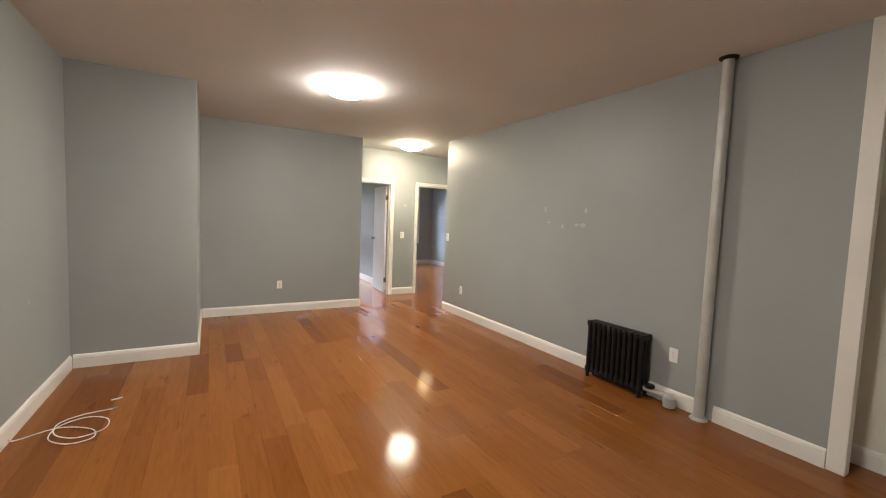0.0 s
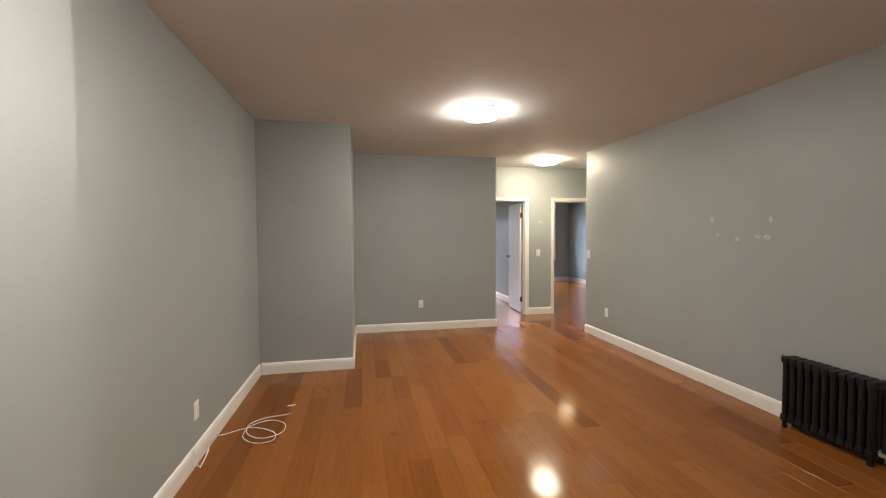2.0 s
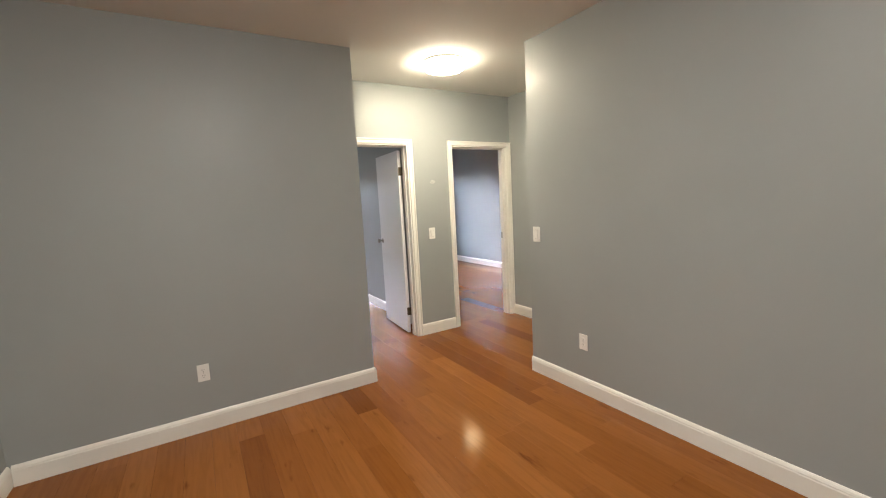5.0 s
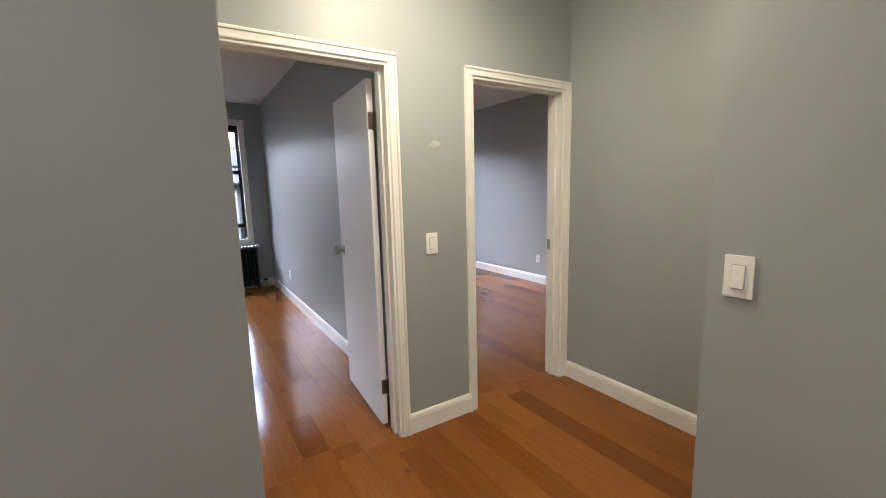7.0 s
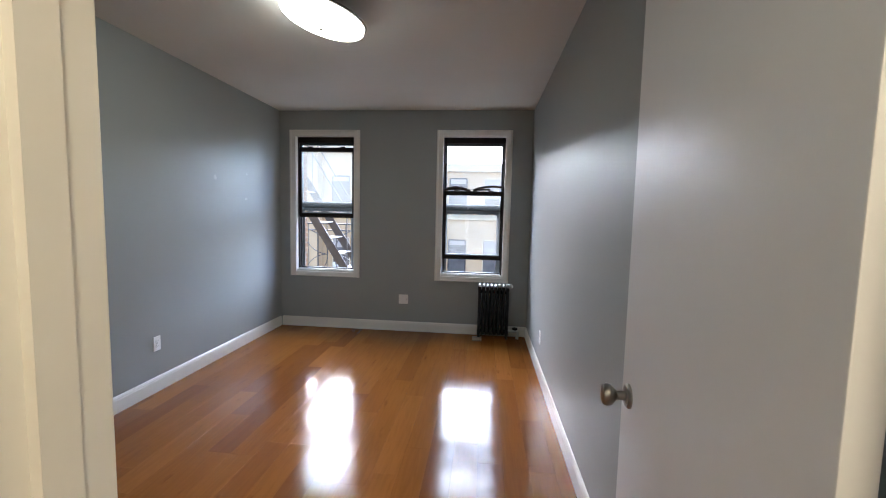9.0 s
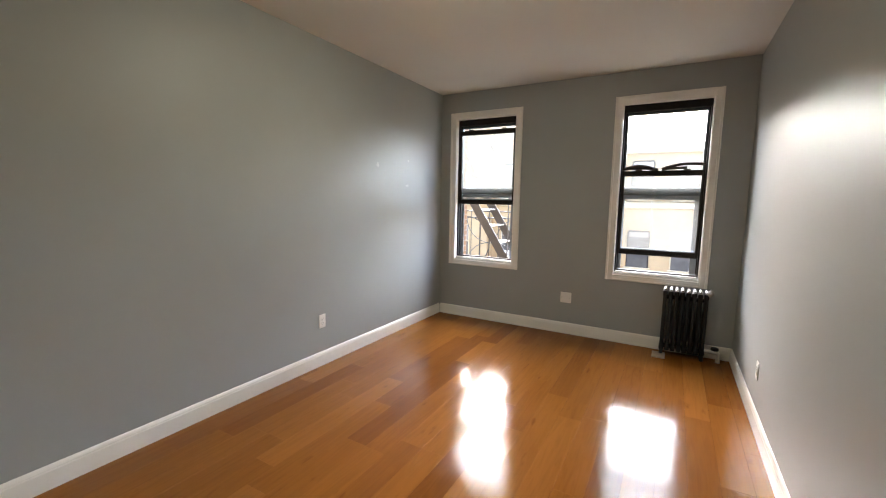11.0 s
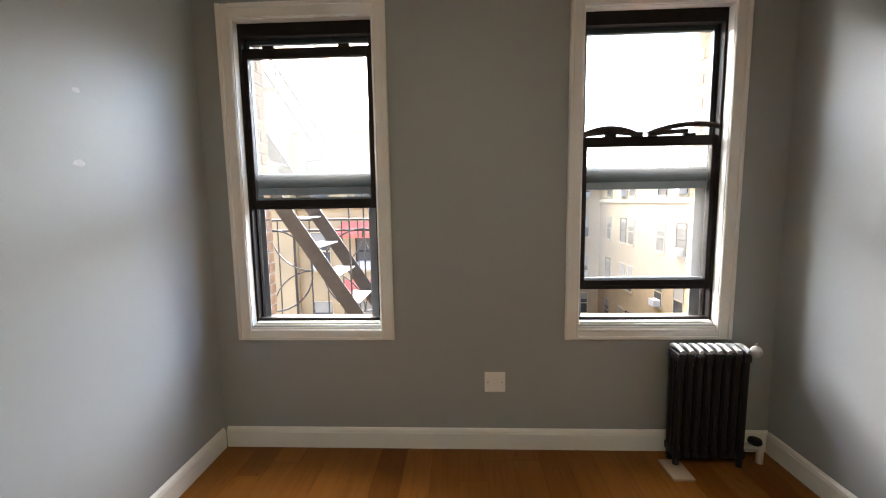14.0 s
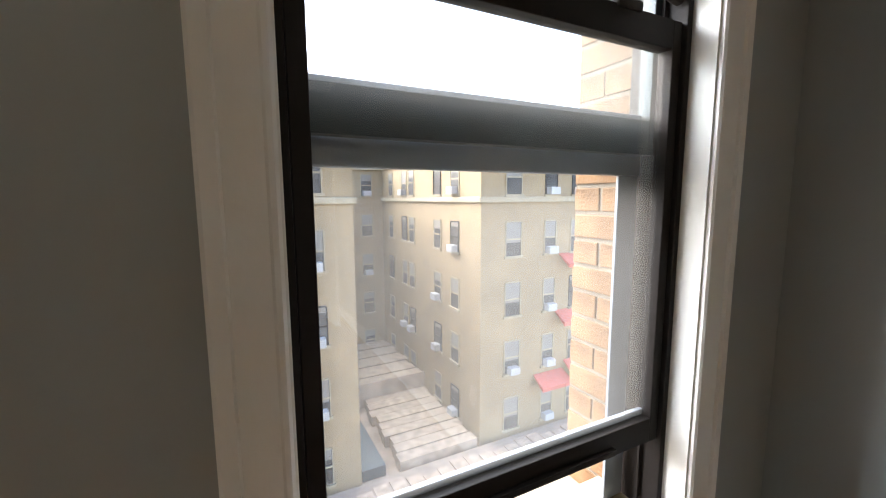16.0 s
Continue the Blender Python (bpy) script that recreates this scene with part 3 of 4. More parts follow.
fl = thing("floor_block", (-0.845, 4.53, 0), "thin pale wooden block under the radiator foot", "block")
part("block", boxes((0.0, -0.11, 0, 0.11, 0.05, 0.012), bevel=0.002), M_PLANKS, fl)

riser = thing("steam_riser_pipe", (-0.062, -5.39, 0), "floor-to-ceiling steam riser pipe painted pale grey", "pipe")
bm = bmesh.new()
add_tube(bm, [(0, 0, z) for z in (0.0, 0.6, 1.3, 2.0, H)], 0.037, 20)
part("pipe", bm, M_PIPE, riser, "", True)
for z, s in ((0, 1), (H, -1)):
    bm = bmesh.new()
    add_turn(bm, [(0.04, 0), (0.062, 0), (0.062, s * 0.004), (0.052, s * 0.016), (0.04, s * 0.02)], 24, (0, 0, z))
    part("collar", bm, M_BRONZE if s < 0 else M_PIPE, riser, "pressed metal escutcheon", True)

# white corner trim where the right wall ends
structure("trim_corner", boxes((-0.012, -6.19, 0, 0.06, -6.102, H), bevel=0.004), M_TRIM, "white painted corner board at the wall's end", "trim")

# ---- loose cable on the living room floor, spackle on the wall ----
cab = thing("loose_cable", (-4.05, -3.72, 0.006), "loose ivory coaxial cable coiled on the floor", "cable")
knots = [(-4.272, -3.74, 0.03), (-4.25, -3.70, 0.004), (-4.08, -3.62, 0.004), (-3.90, -3.72, 0.004), (-3.87, -3.85, 0.004), (-3.98, -3.88, 0.006), (-4.09, -3.78, 0.011),
         (-4.08, -3.62, 0.013), (-3.96, -3.53, 0.008), (-3.84, -3.60, 0.005), (-3.83, -3.75, 0.006), (-3.95, -3.83, 0.013), (-4.07, -3.74, 0.015), (-4.09, -3.59, 0.017), (-4.0, -3.48, 0.008), (-3.84, -3.44, 0.004)]
knots = [Vector(q) - Vector((-4.05, -3.72, 0.006)) + Vector((0, 0, 0.003)) for q in knots]
pts = []
for k in range(len(knots) - 1):
    p0, p1, p2, p3 = knots[max(k - 1, 0)], knots[k], knots[k + 1], knots[min(k + 2, len(knots) - 1)]
    for s in range(6):
        u = s / 6
        pts.append(0.5 * (2 * p1 + (p2 - p0) * u + (2 * p0 - 5 * p1 + 4 * p2 - p3) * u * u + (3 * p1 - p0 - 3 * p2 + p3) * u ** 3))
pts.append(knots[-1])
bm = bmesh.new()
add_tube(bm, pts, 0.0034, 8)
part("wire", bm, M_CABLE, cab, "", True)
bm = bmesh.new()
add_tube(bm, (tuple(knots[-1]), tuple(knots[-1] + Vector((0.03, 0.01, 0)))), 0.006, 10)
part("connector", bm, M_STEEL, cab, "small metal connector", True)
scrap = thing("cable_scrap", (-3.845, -3.265, 0), "short snipped scrap of ivory cable on the floor", "cable scrap")
bm = bmesh.new()
add_tube(bm, ((-0.03, 0, 0.0045), (0, 0.006, 0.0045), (0.032, 0.02, 0.0045)), 0.0045, 8)
part("wire", bm, M_CABLE, scrap, "", True)
cab2 = thing("wall_cable", (-4.284, -4.12, 0.0), "short ivory cable loop hanging by the baseboard", "cable")
bm = bmesh.new()
add_tube(bm, [(0.0, 0.0, 0.12), (0.03, -0.04, 0.10), (0.045, -0.06, 0.05), (0.04, -0.01, 0.012), (0.03, 0.08, 0.006), (0.03, 0.16, 0.03), (0.02, 0.2, 0.06), (0.02, 0.25, 0.05)], 0.004, 8)
part("wire", bm, M_CABLE, cab2, "", True)

for i, (y, z, ry, rz) in enumerate(((-4.13, 1.42, 0.035, 0.022), (-4.05, 1.42, 0.03, 0.018), (-3.86, 1.40, 0.02, 0.025), (-3.66, 1.44, 0.025, 0.016), (-4.16, 1.57, 0.02, 0.03), (-3.60, 1.58, 0.022, 0.032))):
    bm = bmesh.new()
    rr = random.Random(i)
    ring = [bm.verts.new((-0.0015, y + ry * math.cos(a * math.tau / 14) * rr.uniform(0.7, 1.15), z + rz * math.sin(a * math.tau / 14) * rr.uniform(0.7, 1.15))) for a in range(14)]
    mid = bm.verts.new((-0.003, y, z))
    for a in range(14):
        bm.faces.new((mid, ring[a], ring[(a + 1) % 14]))
    tagged(part("spackle_patch", bm, M_SPACKLE), "small whitish spackle patch on the grey wall", "wall patch", "spackle patches")


def smudge(at, normal, ry, rz, seed):
    """A thin uneven dab of paint or filler on a wall whose normal is 'x' or 'y'."""
    bm = bmesh.new()
    rr = random.Random(seed)
    ring = []
    for a in range(14):
        u, v = ry * math.cos(a * math.tau / 14) * rr.uniform(0.6, 1.15), rz * math.sin(a * math.tau / 14) * rr.uniform(0.6, 1.15)
        ring.append(bm.verts.new((at[0] + (u if normal[1] else normal[0] * 0.0008), at[1] + (u if normal[0] else normal[1] * 0.0008), at[2] + v)))
    mid = bm.verts.new((at[0] + normal[0] * 0.002, at[1] + normal[1] * 0.002, at[2]))
    for a in range(14):
        bm.faces.new((mid, ring[a], ring[(a + 1) % 14]))
    tagged(part("paint_smudge", bm, M_SMUDGE), "faint pale paint smudge on the grey wall", "wall patch", "paint smudges")


for i, (at, nrm, a, c) in enumerate((((-0.075, 0, 1.665), (0, -1), 0.036, 0.022), ((-4.30, -3.265, 0.763), (1, 0), 0.022, 0.022), ((-3.31, 3.44, 1.767), (1, 0), 0.022, 0.028),
                                     ((-3.31, 3.965, 1.846), (1, 0), 0.018, 0.012), ((-3.31, 3.943, 1.582), (1, 0), 0.03, 0.014))):
    smudge(at, nrm, a, c, i)

# ---- windows ----


def sash(parent, name, x0, x1, z0, z1, y0, y1, bottom, top, stile, material, label):
    s = part(name, boxes((x0, y0, z0, x0 + stile, y1, z1), (x1 - stile, y0, z0, x1, y1, z1),
                         (x0 + stile, y0, z0, x1 - stile, y1, z0 + bottom), (x0 + stile, y0, z1 - top, x1 - stile, y1, z1), bevel=0.002), material, parent, label)
    ym = (y0 + y1) / 2
    bm = boxes((x0 + stile - 0.004, ym - 0.002, z0 + bottom - 0.004, x1 - stile + 0.004, ym + 0.002, z1 - top + 0.004))
    g = part("pane", bm, M_GLASS, s, "dusty clear glass pane")
    g.visible_shadow = False
    # bead in pale grey: the daylight on its edge is put into the colour
    part("glazing_bead", boxes((x0 + stile, ym + 0.004, z0 + bottom, x1 - stile, y1 - 0.001, z0 + bottom + 0.013), bevel=0.002), M_STORM, s, "glazing bead, pale grey as if lit from outside")
    return s


def window(name, x0, x1, low, high, label):
    """Double-hung window; low: bottom and top of the lower sash; high: the underside of the upper sash."""
    ob = thing(name, ((x0 + x1) / 2, 4.69, 0), label, "window")
    ob["kind"] = "structure"
    h = (x1 - x0) / 2
    z0, z1 = WZ
    w = 0.07
    for s in (-1, 1):
        bm = bmesh.new()
        casing_strip(bm, (s * (h - 0.004), 0, z0 - w - 0.006), (s * (h - 0.004), 0, z1 + w), (s, 0, 0), (0, -1, 0), w + 0.004)
        part("casing", bm, M_TRIM, ob)
        part("reveal", boxes((s * h - 0.008, -0.003, z0, s * h + 0.008, 0.05, z1)), M_TRIM, ob)
    for z, d in ((z0 - 0.018, -1), (z1 - 0.004, 1)):
        bm = bmesh.new()
        casing_strip(bm, (-h + 0.001, 0, z), (h - 0.001, 0, z), (0, 0, d), (0, -1, 0), w + 0.004 if d > 0 else w - 0.012)
        part("casing_head" if d > 0 else "casing_apron", bm, M_TRIM, ob)
    part("reveal_head", boxes((-h + 0.008, -0.003, z1 - 0.008, h - 0.008, 0.05, z1 + 0.008)), M_TRIM, ob)
    part("sill", boxes((-h + 0.008, -0.004, z0 - 0.020, h - 0.008, 0.05, z0 - 0.004), (-h + 0.014, 0.004, z0 - 0.004, h - 0.014, 0.05, z0 + 0.006), (-h + 0.02, 0.014, z0 + 0.006, h - 0.02, 0.05, z0 + 0.018), bevel=0.002), M_TRIM, ob, "white painted window sill")
    f = 0.022
    part("frame", boxes((-h, 0.046, z0 + 0.0, -h + f, 0.165, z1), (h - f, 0.046, z0, h, 0.165, z1), (-h + f, 0.046, z1 - 0.075, h - f, 0.165, z1), (-h + f, 0.05, z0 + 0.002, h - f, 0.082, z0 + 0.034), bevel=0.002), M_BRONZE, ob, "dark bronze aluminium window frame")
    part("outer_sill", boxes((-h + f + 0.001, 0.084, z0 + 0.002, h - f - 0.001, 0.20, z0 + 0.013), bevel=0.003), M_STONE, ob, "tan stone outer sill")
    part("track", boxes((-h + f, 0.087, z0 + 0.036, -h + f + 0.010, 0.093, z1 - 0.075), (h - f - 0.010, 0.087, z0 + 0.036, h - f, 0.093, z1 - 0.075)), M_BRONZE, ob)
    lo = sash(ob, "lower_sash", -h + f + 0.002, h - f - 0.002, low[0], low[1], 0.055, 0.085, 0.052, 0.052, 0.024, M_BRONZE, "dark bronze lower sash, raised")
    part("sash_lift", boxes((-0.22, 0.045, low[0] + 0.008, 0.22, 0.056, low[0] + 0.022), bevel=0.003), M_BRONZE, lo)
    sash(ob, "upper_sash", -h + f + 0.002, h - f - 0.002, high, z1 - 0.07, 0.096, 0.124, 0.066, 0.03, 0.022, M_TEAL, "slate-coloured upper sash")
    part("storm_rail", boxes((-h + f + 0.004, 0.126, high - 0.040, h - f - 0.004, 0.150, high + 0.004), bevel=0.003), M_STORM, ob, "grey rail of the storm window")
    for s in (-1, 1):
        edge, wide = s * (h - f - 0.004), 0.058 if s > 0 else 0.03
        part("storm_stile", boxes((min(edge, edge - s * wide), 0.132, z0 + 0.014, max(edge, edge - s * wide), 0.139, high - 0.041), bevel=0.002), M_STORM, ob, "grey stile of the storm window")
    for s in (-1, 1):
        bm = bmesh.new()
        add_box(bm, s * h * 0.55 - 0.03, 0.050, low[1] - 0.006, s * h * 0.55 + 0.03, 0.08, low[1] + 0.012, bevel=0.004)
        part("sash_lock", bm, M_BRONZE, lo)
    return ob


window("window_1", *W1, (1.391, 2.262), 1.512, "double-hung window with white casing, lower sash raised half way")
w2 = window("window_2", *W2, (0.918, 1.752), 1.512, "double-hung window with white casing, lower sash raised a little")
seal = thing("loose_weather_seal", ((W2[0] + W2[1]) / 2, 4.69 + 0.07, 1.752), "loose brown weather seal bowed along the sash top", "weather seal")
for a, b, rise, tilt, open_end in ((-0.350, -0.035, 0.034, 0.0, False), (-0.005, 0.374, 0.040, 0.012, True)):
    n = 21
    bm = bmesh.new()
    arch = [(a + (b - a) * k / (n - 1), rise * math.sin(math.pi * min(1, (k / (n - 1)) * (0.86 if open_end else 1.12))) ** 0.8 + tilt * k / (n - 1)) for k in range(n)]
    add_tube(bm, [(x, -0.004, 0.012 + max(0, z)) for x, z in arch], 0.014, 10)
    strip = part("strip", bm, M_FOAM, seal, "", True)
    bm = bmesh.new()
    stop = n if not open_end else 12
    add_tube(bm, [(x, -0.002, 0.010 + max(0, z) * (0.45 if not open_end else 0.3)) for x, z in arch[:stop]], 0.013, 10)
    part("strip_base", bm, M_FOAM, strip, "", True)
# two windows out of view, added so that daylight reaches the second bedroom
window("window_3", *W3, (0.78, 1.60), 1.55, "double-hung window of the second bedroom")
window("window_4", *W4, (0.78, 1.60), 1.55, "double-hung window of the second bedroom")

# ---- fire escape outside the first window ----
fe = thing("fire_escape", (-3.4, 5.06, 0.02), "black iron fire escape balcony with a circle-and-star railing", "fire escape")
X0, X1, YR = -1.9, 1.45, 1.54


def fe_bar(name, pts, r, seg=8, material=None):
    bm = bmesh.new()
    add_tube(bm, pts, r, seg)
    return part(name, bm, material or M_FIRE, fe, "", True)


for z in (0.20, 1.13, 1.24):
    fe_bar("rail", ((X0, YR, z), (X1, YR, z)), 0.012)
for x in (X0, X1):
    for z in (0.20, 1.13, 1.24):
        fe_bar("rail", ((x, 0, z), (x, YR, z)), 0.012)
k = 0
x = X0
while x <= X1 + 0.01:
    fe_bar("post" if k % 5 == 0 else "baluster", ((x, YR, 0.0), (x, YR, 1.24)), 0.014 if k % 5 == 0 else 0.0075)
    x += 0.1675
    k += 1
for cx in (-1.44, -0.47, 0.50):
    bm = bmesh.new()
    add_tube(bm, [(cx + 0.43 * math.cos(a * math.tau / 36), YR - 0.014, 0.712 + 0.43 * math.sin(a * math.tau / 36)) for a in range(36)], 0.009, 8, True)
    ringp = part("ring", bm, M_FIRE, fe, "wrought-iron ring", True)
    for qx, qz in ((1, 1), (1, -1), (-1, 1), (-1, -1)):
        bm = bmesh.new()
        add_tube(bm, [(cx + qx * 0.43 * (1 - math.sin(u * math.pi / 16)), YR - 0.020, 0.712 + qz * 0.43 * (1 - math.cos(u * math.pi / 16))) for u in range(9)], 0.007, 6)
        part("star_arc", bm, M_FIRE, ringp, "", True)
for j in range(13):
    y = 0.06 + j * 0.12
    part("floor_slat", boxes((X0, y, -0.03, X1, y + 0.045, -0.005)), M_FIRE, fe)
part("floor_beam", boxes((X0, 0, -0.09, X0 + 0.05, YR, -0.03), (X1 - 0.05, 0, -0.09, X1, YR, -0.03), (X0 + 0.05, YR - 0.05, -0.09, X1 - 0.05, YR, -0.03)), M_FIRE, fe)

st = thing("fire_escape_stair", (-3.3, 5.06, 1.33), "steep iron fire escape stair with worn grey treads", "stair")
SL = -1.55
U0, U1 = -1.35, 0.86
for y in (0.66, 1.16):
    bm = bmesh.new()
    d = Vector((1, 0, SL)).normalized()
    nrm = Vector((-d.z, 0, d.x))
    vs = []
    for u in (U0, U1):
        c = Vector((u + (0.05 if y > 1 else 0), y, (u) * SL))
        for s, t in ((-0.06, -0.006), (0.06, -0.006), (0.06, 0.006), (-0.06, 0.006)):
            vs.append(bm.verts.new(c + nrm * s + Vector((0, t, 0))))
    for a in range(4):
        bm.faces.new((vs[a], vs[(a + 1) % 4], vs[4 + (a + 1) % 4], vs[4 + a]))
    bm.faces.new(vs[3::-1])
    bm.faces.new(vs[4:])
    part("stringer", bm, M_FIRE, st)
    bm = bmesh.new()
    add_tube(bm, [(u + 0.05, y, u * SL + 0.86) for u in (U0, U1 - 0.35)], 0.011, 8)
    part("handrail", bm, M_FIRE, st, "", True)
    for u in (-1.1, -0.3, 0.45):
        bm = bmesh.new()
        add_tube(bm, [(u + 0.05, y, u * SL), (u + 0.05, y, u * SL + 0.86)], 0.008, 6)
        part("handrail_post", bm, M_FIRE, st, "", True)
z = -1.2
while z < 2.0:
    u = z / SL
    part("tread", boxes((u - 0.085, 0.67, z - 0.008, u + 0.085, 1.15, z + 0.006), bevel=0.002), M_TREAD, st, "worn grey tread")
    z += 0.235

# ---- the apartment houses across the court ----


def far_window(parent, x, z, y, w=0.9, h=1.75, shade=0.4, ac=False, nx=0, ny=-1):
    """A window in a far wall at (x, y); its wall looks along (nx, ny)."""
    tx, ty = -ny, nx
    m = Matrix(((tx, -nx, 0, x), (ty, -ny, 0, y), (0, 0, 1, z), (0, 0, 0, 1)))

    def put(name, bm, material, par, label=""):
        bm.transform(m)
        return part(name, bm, material, par, label)
    wd = put("window", boxes((-w / 2, -0.01, -h / 2, w / 2, 0.03, h / 2)), M_FARGLASS, parent)
    put("frame", boxes((-w / 2 - 0.05, -0.05, -h / 2, -w / 2, 0.0, h / 2), (w / 2, -0.05, -h / 2, w / 2 + 0.05, 0.0, h / 2), (-w / 2, -0.05, h / 2, w / 2, 0.0, h / 2 + 0.06),
                       (-w / 2, -0.04, -0.04, w / 2, -0.012, 0.04)), M_BRONZE if shade < 0.2 else M_STONE, wd)
    put("sill", boxes((-w / 2 - 0.12, -0.12, -h / 2 - 0.13, w / 2 + 0.12, 0.0, -h / 2)), M_STONE, wd)
    if shade > 0.1:
        put("shade", boxes((-w / 2 + 0.03, -0.022, h / 2 - h * shade, w / 2 - 0.03, -0.012, h / 2 - 0.02)), M_BLIND, wd, "pale roller shade")
    if ac:
        put("air_conditioner", boxes((-0.33, -0.42, -h / 2 + 0.01, 0.33, -0.014, -h / 2 + 0.42), bevel=0.02), M_AC, wd, "white window air conditioner")
    return wd


DEEP = 14.0                   # depth of the court under the apartment's floor


def house(name, label, walls, roofs):
    ob = thing(name, (0, 0, -DEEP), label, "apartment building")
    for b in walls:
        part("wall", boxes((b[0], b[1], 0, b[2], b[3], b[4] + DEEP)), M_YELLOW, ob)
    for b in roofs:
        part("cornice", boxes((b[0], b[1], b[2] + DEEP, b[3], b[4], b[5] + DEEP), bevel=0.05), M_STONE, ob)
    return ob


def slope_awning(parent, x, y, z, w):
    """Cloth on a sloping frame with a valance."""
    bm = bmesh.new()
    z += DEEP
    vs = [bm.verts.new(c) for c in ((x - w, y - 0.02, z + 0.5), (x + w, y - 0.02, z + 0.5), (x + w + 0.05, y - 0.95, z), (x - w - 0.05, y - 0.95, z),
                                    (x - w, y - 0.02, z + 0.44), (x + w, y - 0.02, z + 0.44), (x + w + 0.05, y - 0.93, z - 0.22), (x - w - 0.05, y - 0.93, z - 0.22))]
    for f in ((0, 1, 2, 3), (4, 7, 6, 5), (0, 3, 7, 4), (1, 5, 6, 2), (3, 2, 6, 7), (0, 4, 5, 1)):
        bm.faces.new([vs[q] for q in f])
    part("awning", bm, M_RED, parent, "red cloth awning")


ROWS = [2.55 - 3.36 * k + DEEP for k in range(5)]
rng = random.Random(4)
CX = 10.1
rw = house("apartment_building", "buff brick apartment house with limestone bands across the court", [(CX, 22.2, 24, 39, 4.0)],
           [(CX - 0.15, 22.05, 1.2, 24, 22.2, 1.5), (CX - 0.15, 22.2, 1.2, CX, 38, 1.5), (CX - 0.2, 21.95, 3.8, 24, 22.2, 4.25), (CX - 0.2, 22.2, 3.8, CX, 38, 4.25)])
for z in ROWS:
    for i, x in enumerate((12.2, 14.8, 16.9, 19.0, 21.0)):
        far_window(rw, x, z, 22.2, shade=rng.choice((0.3, 0.5, 0.6, 0.15)), ac=i == 1 or rng.random() < 0.3, w=1.0 if i != 1 else 0.8, h=1.85)
    for y in (25.0, 27.3, 31.5, 32.9, 35.8):
        far_window(rw, CX, z, y, shade=rng.choice((0.3, 0.5, 0.15)), ac=rng.random() < 0.35, nx=-1, ny=0, w=0.95)
for x, z, w in ((16.5, -2.3, 1.0), (16.3, -5.7, 1.0), (14.9, -9.4, 1.1), (16.9, -8.9, 0.8)):
    slope_awning(rw, x, 22.2, z, w)
mw = house("apartment_building", "buff brick apartment house closing the far court", [(2.4, 38, 11.5, 44, 4.0)], [(2.4, 37.8, 3.8, 11.5, 38, 4.25)])
for z in ROWS:
    for x in (4.6, 6.7, 8.7):
        far_window(mw, x, z, 38, shade=rng.choice((0.3, 0.5, 0.15)), ac=rng.random() < 0.3)
lw = house("apartment_building", "buff brick apartment house with fire escapes across the court", [(-4.98, 22.2, 3.4, 37.9, 4.0)],
           [(-4.98, 22.05, 1.2, 3.55, 22.2, 1.5), (3.4, 22.2, 1.2, 3.55, 37, 1.5), (-4.98, 21.95, 3.8, 3.6, 22.2, 4.25)])
for z in ROWS:
    for x in (-4.0, -2.2, -0.3, 1.6):
        far_window(lw, x, z, 22.2, shade=rng.choice((0.3, 0.5, 0.6, 0.15)), ac=rng.random() < 0.45)
tw = house("apartment_building", "taller buff brick apartment house across the court", [(-24, 21.0, -9.7, 34, 6.9)],
           [(-24, 20.85, 1.2, -9.65, 21.0, 1.5), (-24, 20.7, 6.6, -9.6, 21.0, 7.2)])
for z in [ROWS[0] + 3.36] + ROWS:
    for x in (-11.3, -13.5, -15.7, -17.9, -20.2):
        far_window(tw, x, z, 21.0, shade=rng.choice((0.3, 0.5, 0.6, 0.15)), ac=rng.random() < 0.4)
hw = house("apartment_building", "narrow buff brick apartment house with red awnings", [(-9.68, 21.6, -5.0, 34, 4.9)],
           [(-9.68, 21.45, 1.2, -5.0, 21.6, 1.5), (-9.68, 21.4, 4.7, -5.0, 21.6, 5.2)])
for z in ROWS:
    for x in (-8.6, -6.4):
        far_window(hw, x, z, 21.6, shade=rng.choice((0.3, 0.5, 0.15)), ac=rng.random() < 0.5)
for x, z in ((-6.4, 0.1), (-6.4, -2.7), (-6.4, -6.2)):
    slope_awning(hw, x, 21.6, z, 1.1)

LOW = -12.1
tagged(part("low_roof", boxes((-9, 11.0, -DEEP, 20, 21.9, LOW), (3.42, 21.9, -DEEP, CX - 0.02, 37.8, LOW - 0.3)), M_ROOF), "low weathered roof in the court", "roof", kind="structure")
part_roof = thing("roof_decking", (0, 0, LOW), "weathered wooden decking boards on the low court roof", "decking")
for i in range(34):
    x = -8.6 + i * 0.82
    part("deck_board", boxes((x, 12.0 + 0.25 * math.sin(i * 2.1), 0.0, x + 0.72, 21.3 + 0.2 * math.sin(i * 1.3), 0.05 + 0.02 * (i % 3))), M_PLANKS, part_roof)
for i in range(9):
    part("deck_board", boxes((5.4 + 0.12 * (i % 3), 22.2 + i * 0.8, -0.30, CX - 0.15 - 0.15 * (i % 2), 22.92 + i * 0.8, 0.32 + 0.03 * (i % 2))), M_PLANKS, part_roof)
for i in range(9):
    part("deck_board", boxes((4.9 + 0.15 * (i % 2), 29.6 + i * 0.85, -0.30, CX - 0.2 - 0.12 * (i % 3), 30.36 + i * 0.85, 1.30 + 0.04 * (i % 2))), M_PLANKS, part_roof)
part("shed_front", boxes((5.0, 29.42, -0.30, CX - 0.1, 29.58, 1.34), bevel=0.01), M_ROOF, part_roof, "weathered plank front of the upper deck")
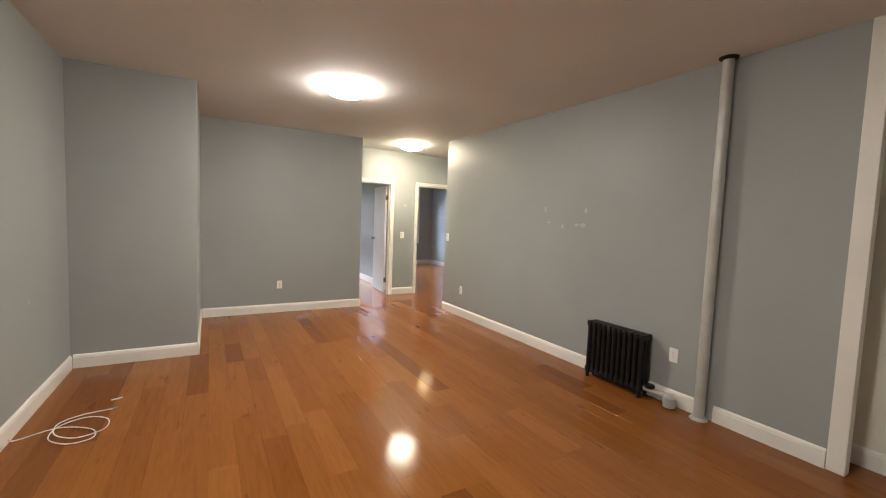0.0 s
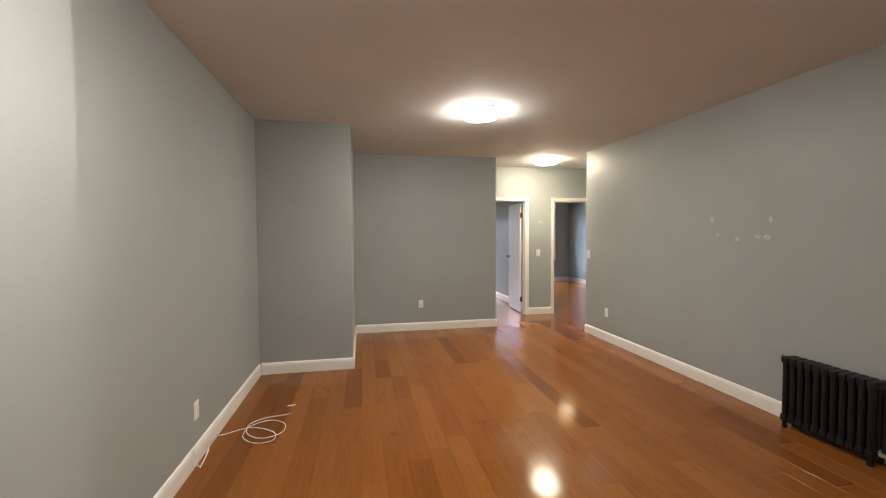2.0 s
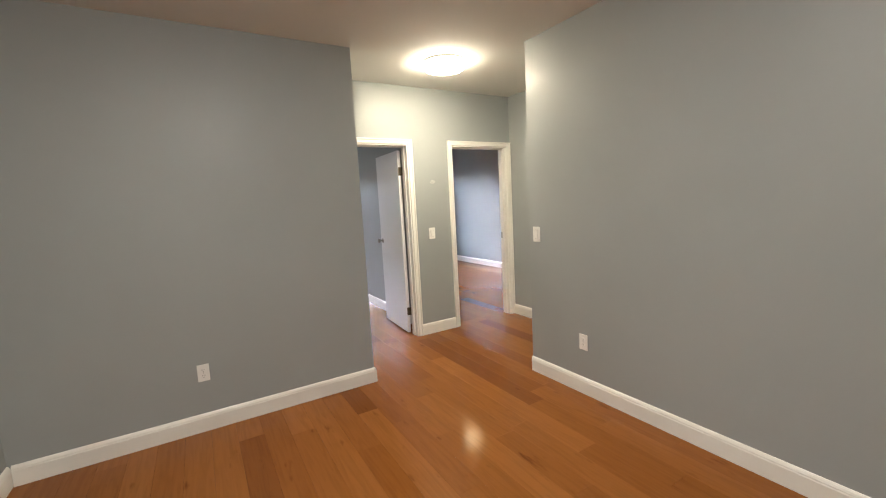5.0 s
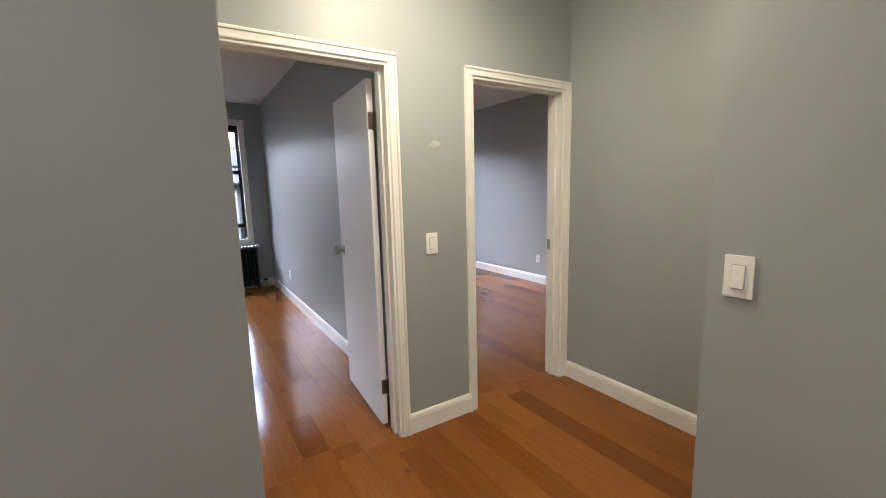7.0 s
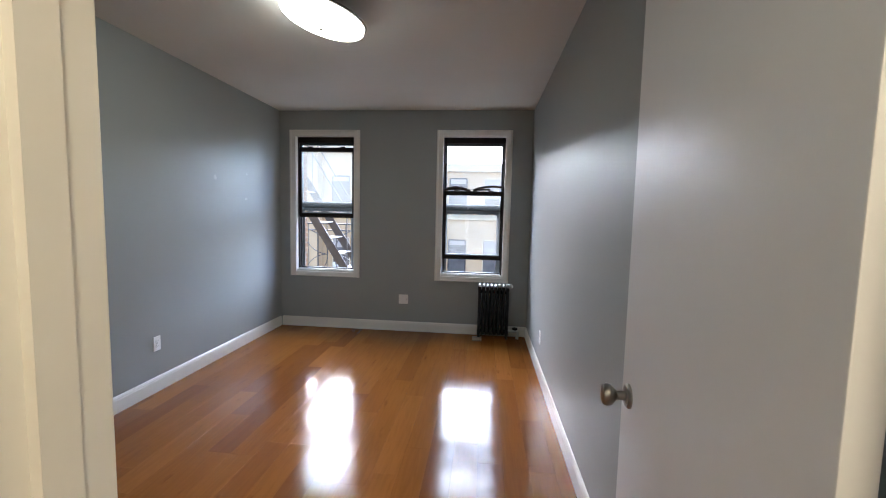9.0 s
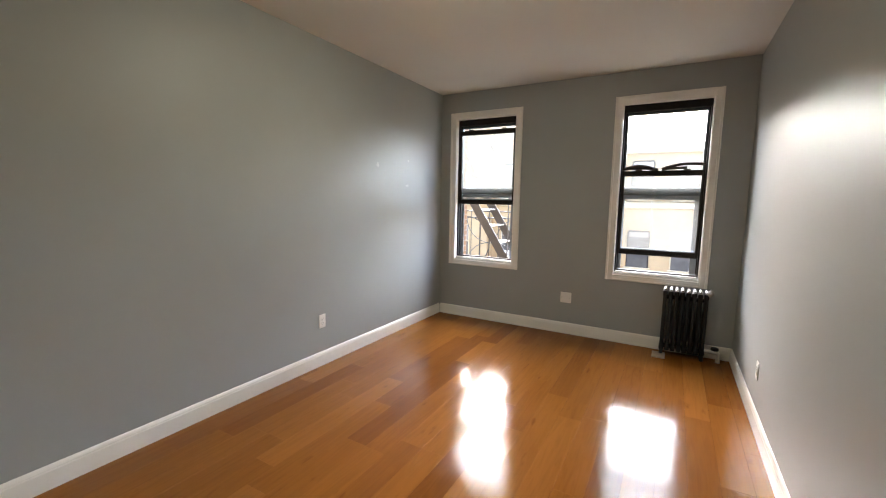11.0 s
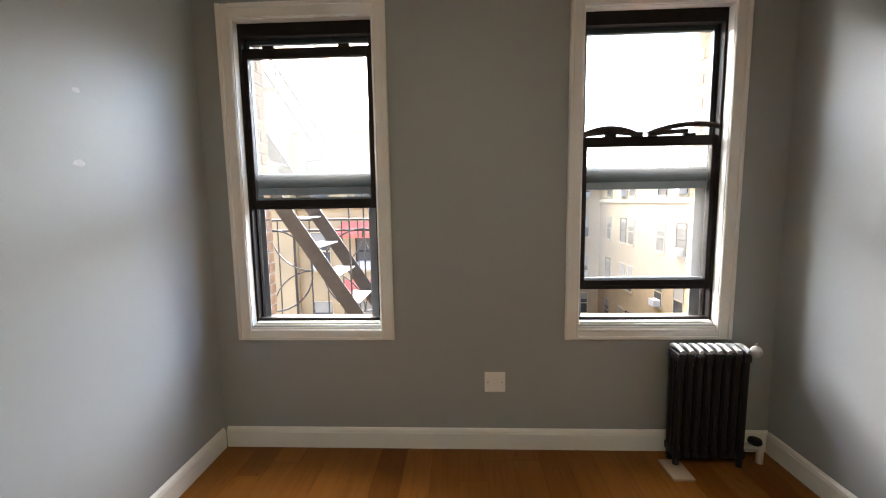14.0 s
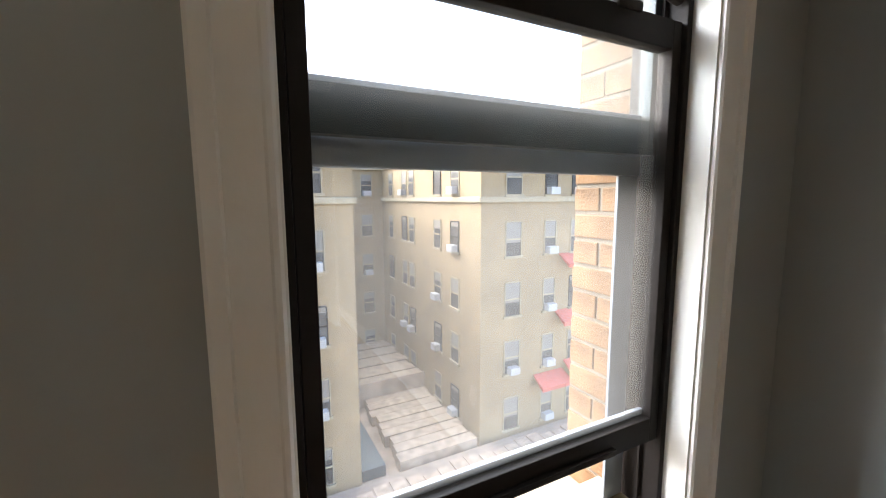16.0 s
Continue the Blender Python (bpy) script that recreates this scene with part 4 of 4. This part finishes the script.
# block whose dark colour stands for the shade on the court's left side
part("shaded_pit_block", boxes((3.5, 22.4, -0.30, 4.7, 33, 0.30), bevel=0.02), M_TEAL, part_roof, "dark slate-coloured block standing for the shaded pit of the court")
tagged(part("ground", boxes((-400, -300, -DEEP - 0.3, 400, 500, -DEEP)), M_TARMAC), "grey concrete court and ground below", "ground", kind="structure")

# ---- bricks of the outer wall round the windows ----
brick_me = {}


def brick(x, y, z, lx, ly):
    key = (round(lx, 3), round(ly, 3))
    if key not in brick_me:
        brick_me[key] = mesh_of("brick", boxes((-lx / 2, -ly / 2, -0.0285, lx / 2, ly / 2, 0.0285), bevel=0.003), M_BRICK)
    ob = new("brick", brick_me[key])
    ob.location, ob.parent = (x, y, z), FACADE
    return ob


rng_b = random.Random(3)
for wi, (a, b) in enumerate((W1, W2)):
    for r in range(-1, 26):
        z = WZ[0] + 0.02 + r * 0.0675
        if z > WZ[1]:
            break
        for s, e in ((-1, a), (1, b)):
            w = 0.20 if r % 2 else 0.095
            for y, ly in (((4.9445, 0.158),) if r % 2 else ((4.902, 0.074), (4.985, 0.078))):
                brick(e - s * rng_b.uniform(0.0, 0.003) + s * (w / 2 + 0.001), y + rng_b.uniform(-0.002, 0.002), z, w, ly)

# ---- floorboards, last ----
rng = random.Random(11)
BW = 0.148
ROOMS = [(-4.30, -23 * BW, -9.1, -2.37), (-23 * BW, -19 * BW, -9.1, -0.77), (-19 * BW, -8 * BW, -7.003, -0.77), (-8 * BW, 0.0, -7.003, 0.0), (0.0, 0.25, -7.003, -6.1), (0.0, 1.02, -1.40, 0.0),
         (-1.13, -0.356, 0.0, 0.12), (0.178, 0.955, 0.0, 0.12), (-3.31, -0.20, 0.12, 4.69), (-0.05, 3.03, 0.12, 4.69)]
near, rest = [], []
for x0, x1, y0, y1 in ROOMS:
    i0, i1 = math.floor(x0 / BW + 1e-6), math.ceil(x1 / BW - 1e-6)
    for i in range(i0, i1):
        a, b = max(x0, i * BW), min(x1, (i + 1) * BW)
        if b - a < 0.004:
            continue
        y = y0 - rng.uniform(0, 0.8)
        while y < y1:
            ln = rng.choice((0.6, 0.8, 1.0, 1.2, 1.4, 1.7))
            c, d = max(y, y0), min(y + ln, y1)
            y += ln
            if d - c < 0.01:
                continue
            row = (a, b, c, d)
            inside = (-3.6 < (a + b) / 2 < -0.9 and -5.6 < c < -2.2) or (-2.9 < a < -0.4 and 1.2 < c < 3.9)
            (near if inside and b - a > BW - 0.002 and len(near) < 300 else rest).append(row)
plank_me = {}


def plank_mesh(lx, ly):
    key = (round(lx, 3), round(ly, 2))
    if key not in plank_me:
        bm = bmesh.new()
        g, c = 0.0003, 0.0004
        lo = [bm.verts.new((sx * (lx / 2 - g), sy * (ly / 2 - g), -0.008)) for sx, sy in ((-1, -1), (1, -1), (1, 1), (-1, 1))]
        mi = [bm.verts.new((v.co.x, v.co.y, -c)) for v in lo]
        hi = [bm.verts.new((v.co.x - math.copysign(c, v.co.x), v.co.y - math.copysign(c, v.co.y), 0)) for v in lo]
        for p, q in ((lo, mi), (mi, hi)):
            for k in range(4):
                bm.faces.new((p[k], p[(k + 1) % 4], q[(k + 1) % 4], q[k]))
        bm.faces.new(hi)
        plank_me[key] = mesh_of("floor_board", bm, M_WOOD)
    return plank_me[key]


for a, b, c, d in near:
    ob = new("floor_board", plank_mesh(b - a, d - c))
    ob.location, ob.parent = ((a + b) / 2, (c + d) / 2, 0), FLOOR
verts, faces = [], []
for a, b, c, d in rest:
    g, ch = 0.0003, 0.0004
    k = len(verts)
    for q, z in ((g, -0.008), (g, -ch), (g + ch, 0)):
        verts += [(a + q, c + q, z), (b - q, c + q, z), (b - q, d - q, z), (a + q, d - q, z)]
    for t in (0, 4):
        for j in range(4):
            faces.append((k + t + j, k + t + (j + 1) % 4, k + t + 4 + (j + 1) % 4, k + t + 4 + j))
    faces.append((k + 8, k + 9, k + 10, k + 11))
me = bpy.data.meshes.new("floor_boards")
me.from_pydata(verts, [], faces)
me.materials.append(M_WOOD_I)
fb = new("floor_boards", me)
fb.parent = FLOOR
tagged(fb, "glossy orange-brown oak boards", kind="stuff")
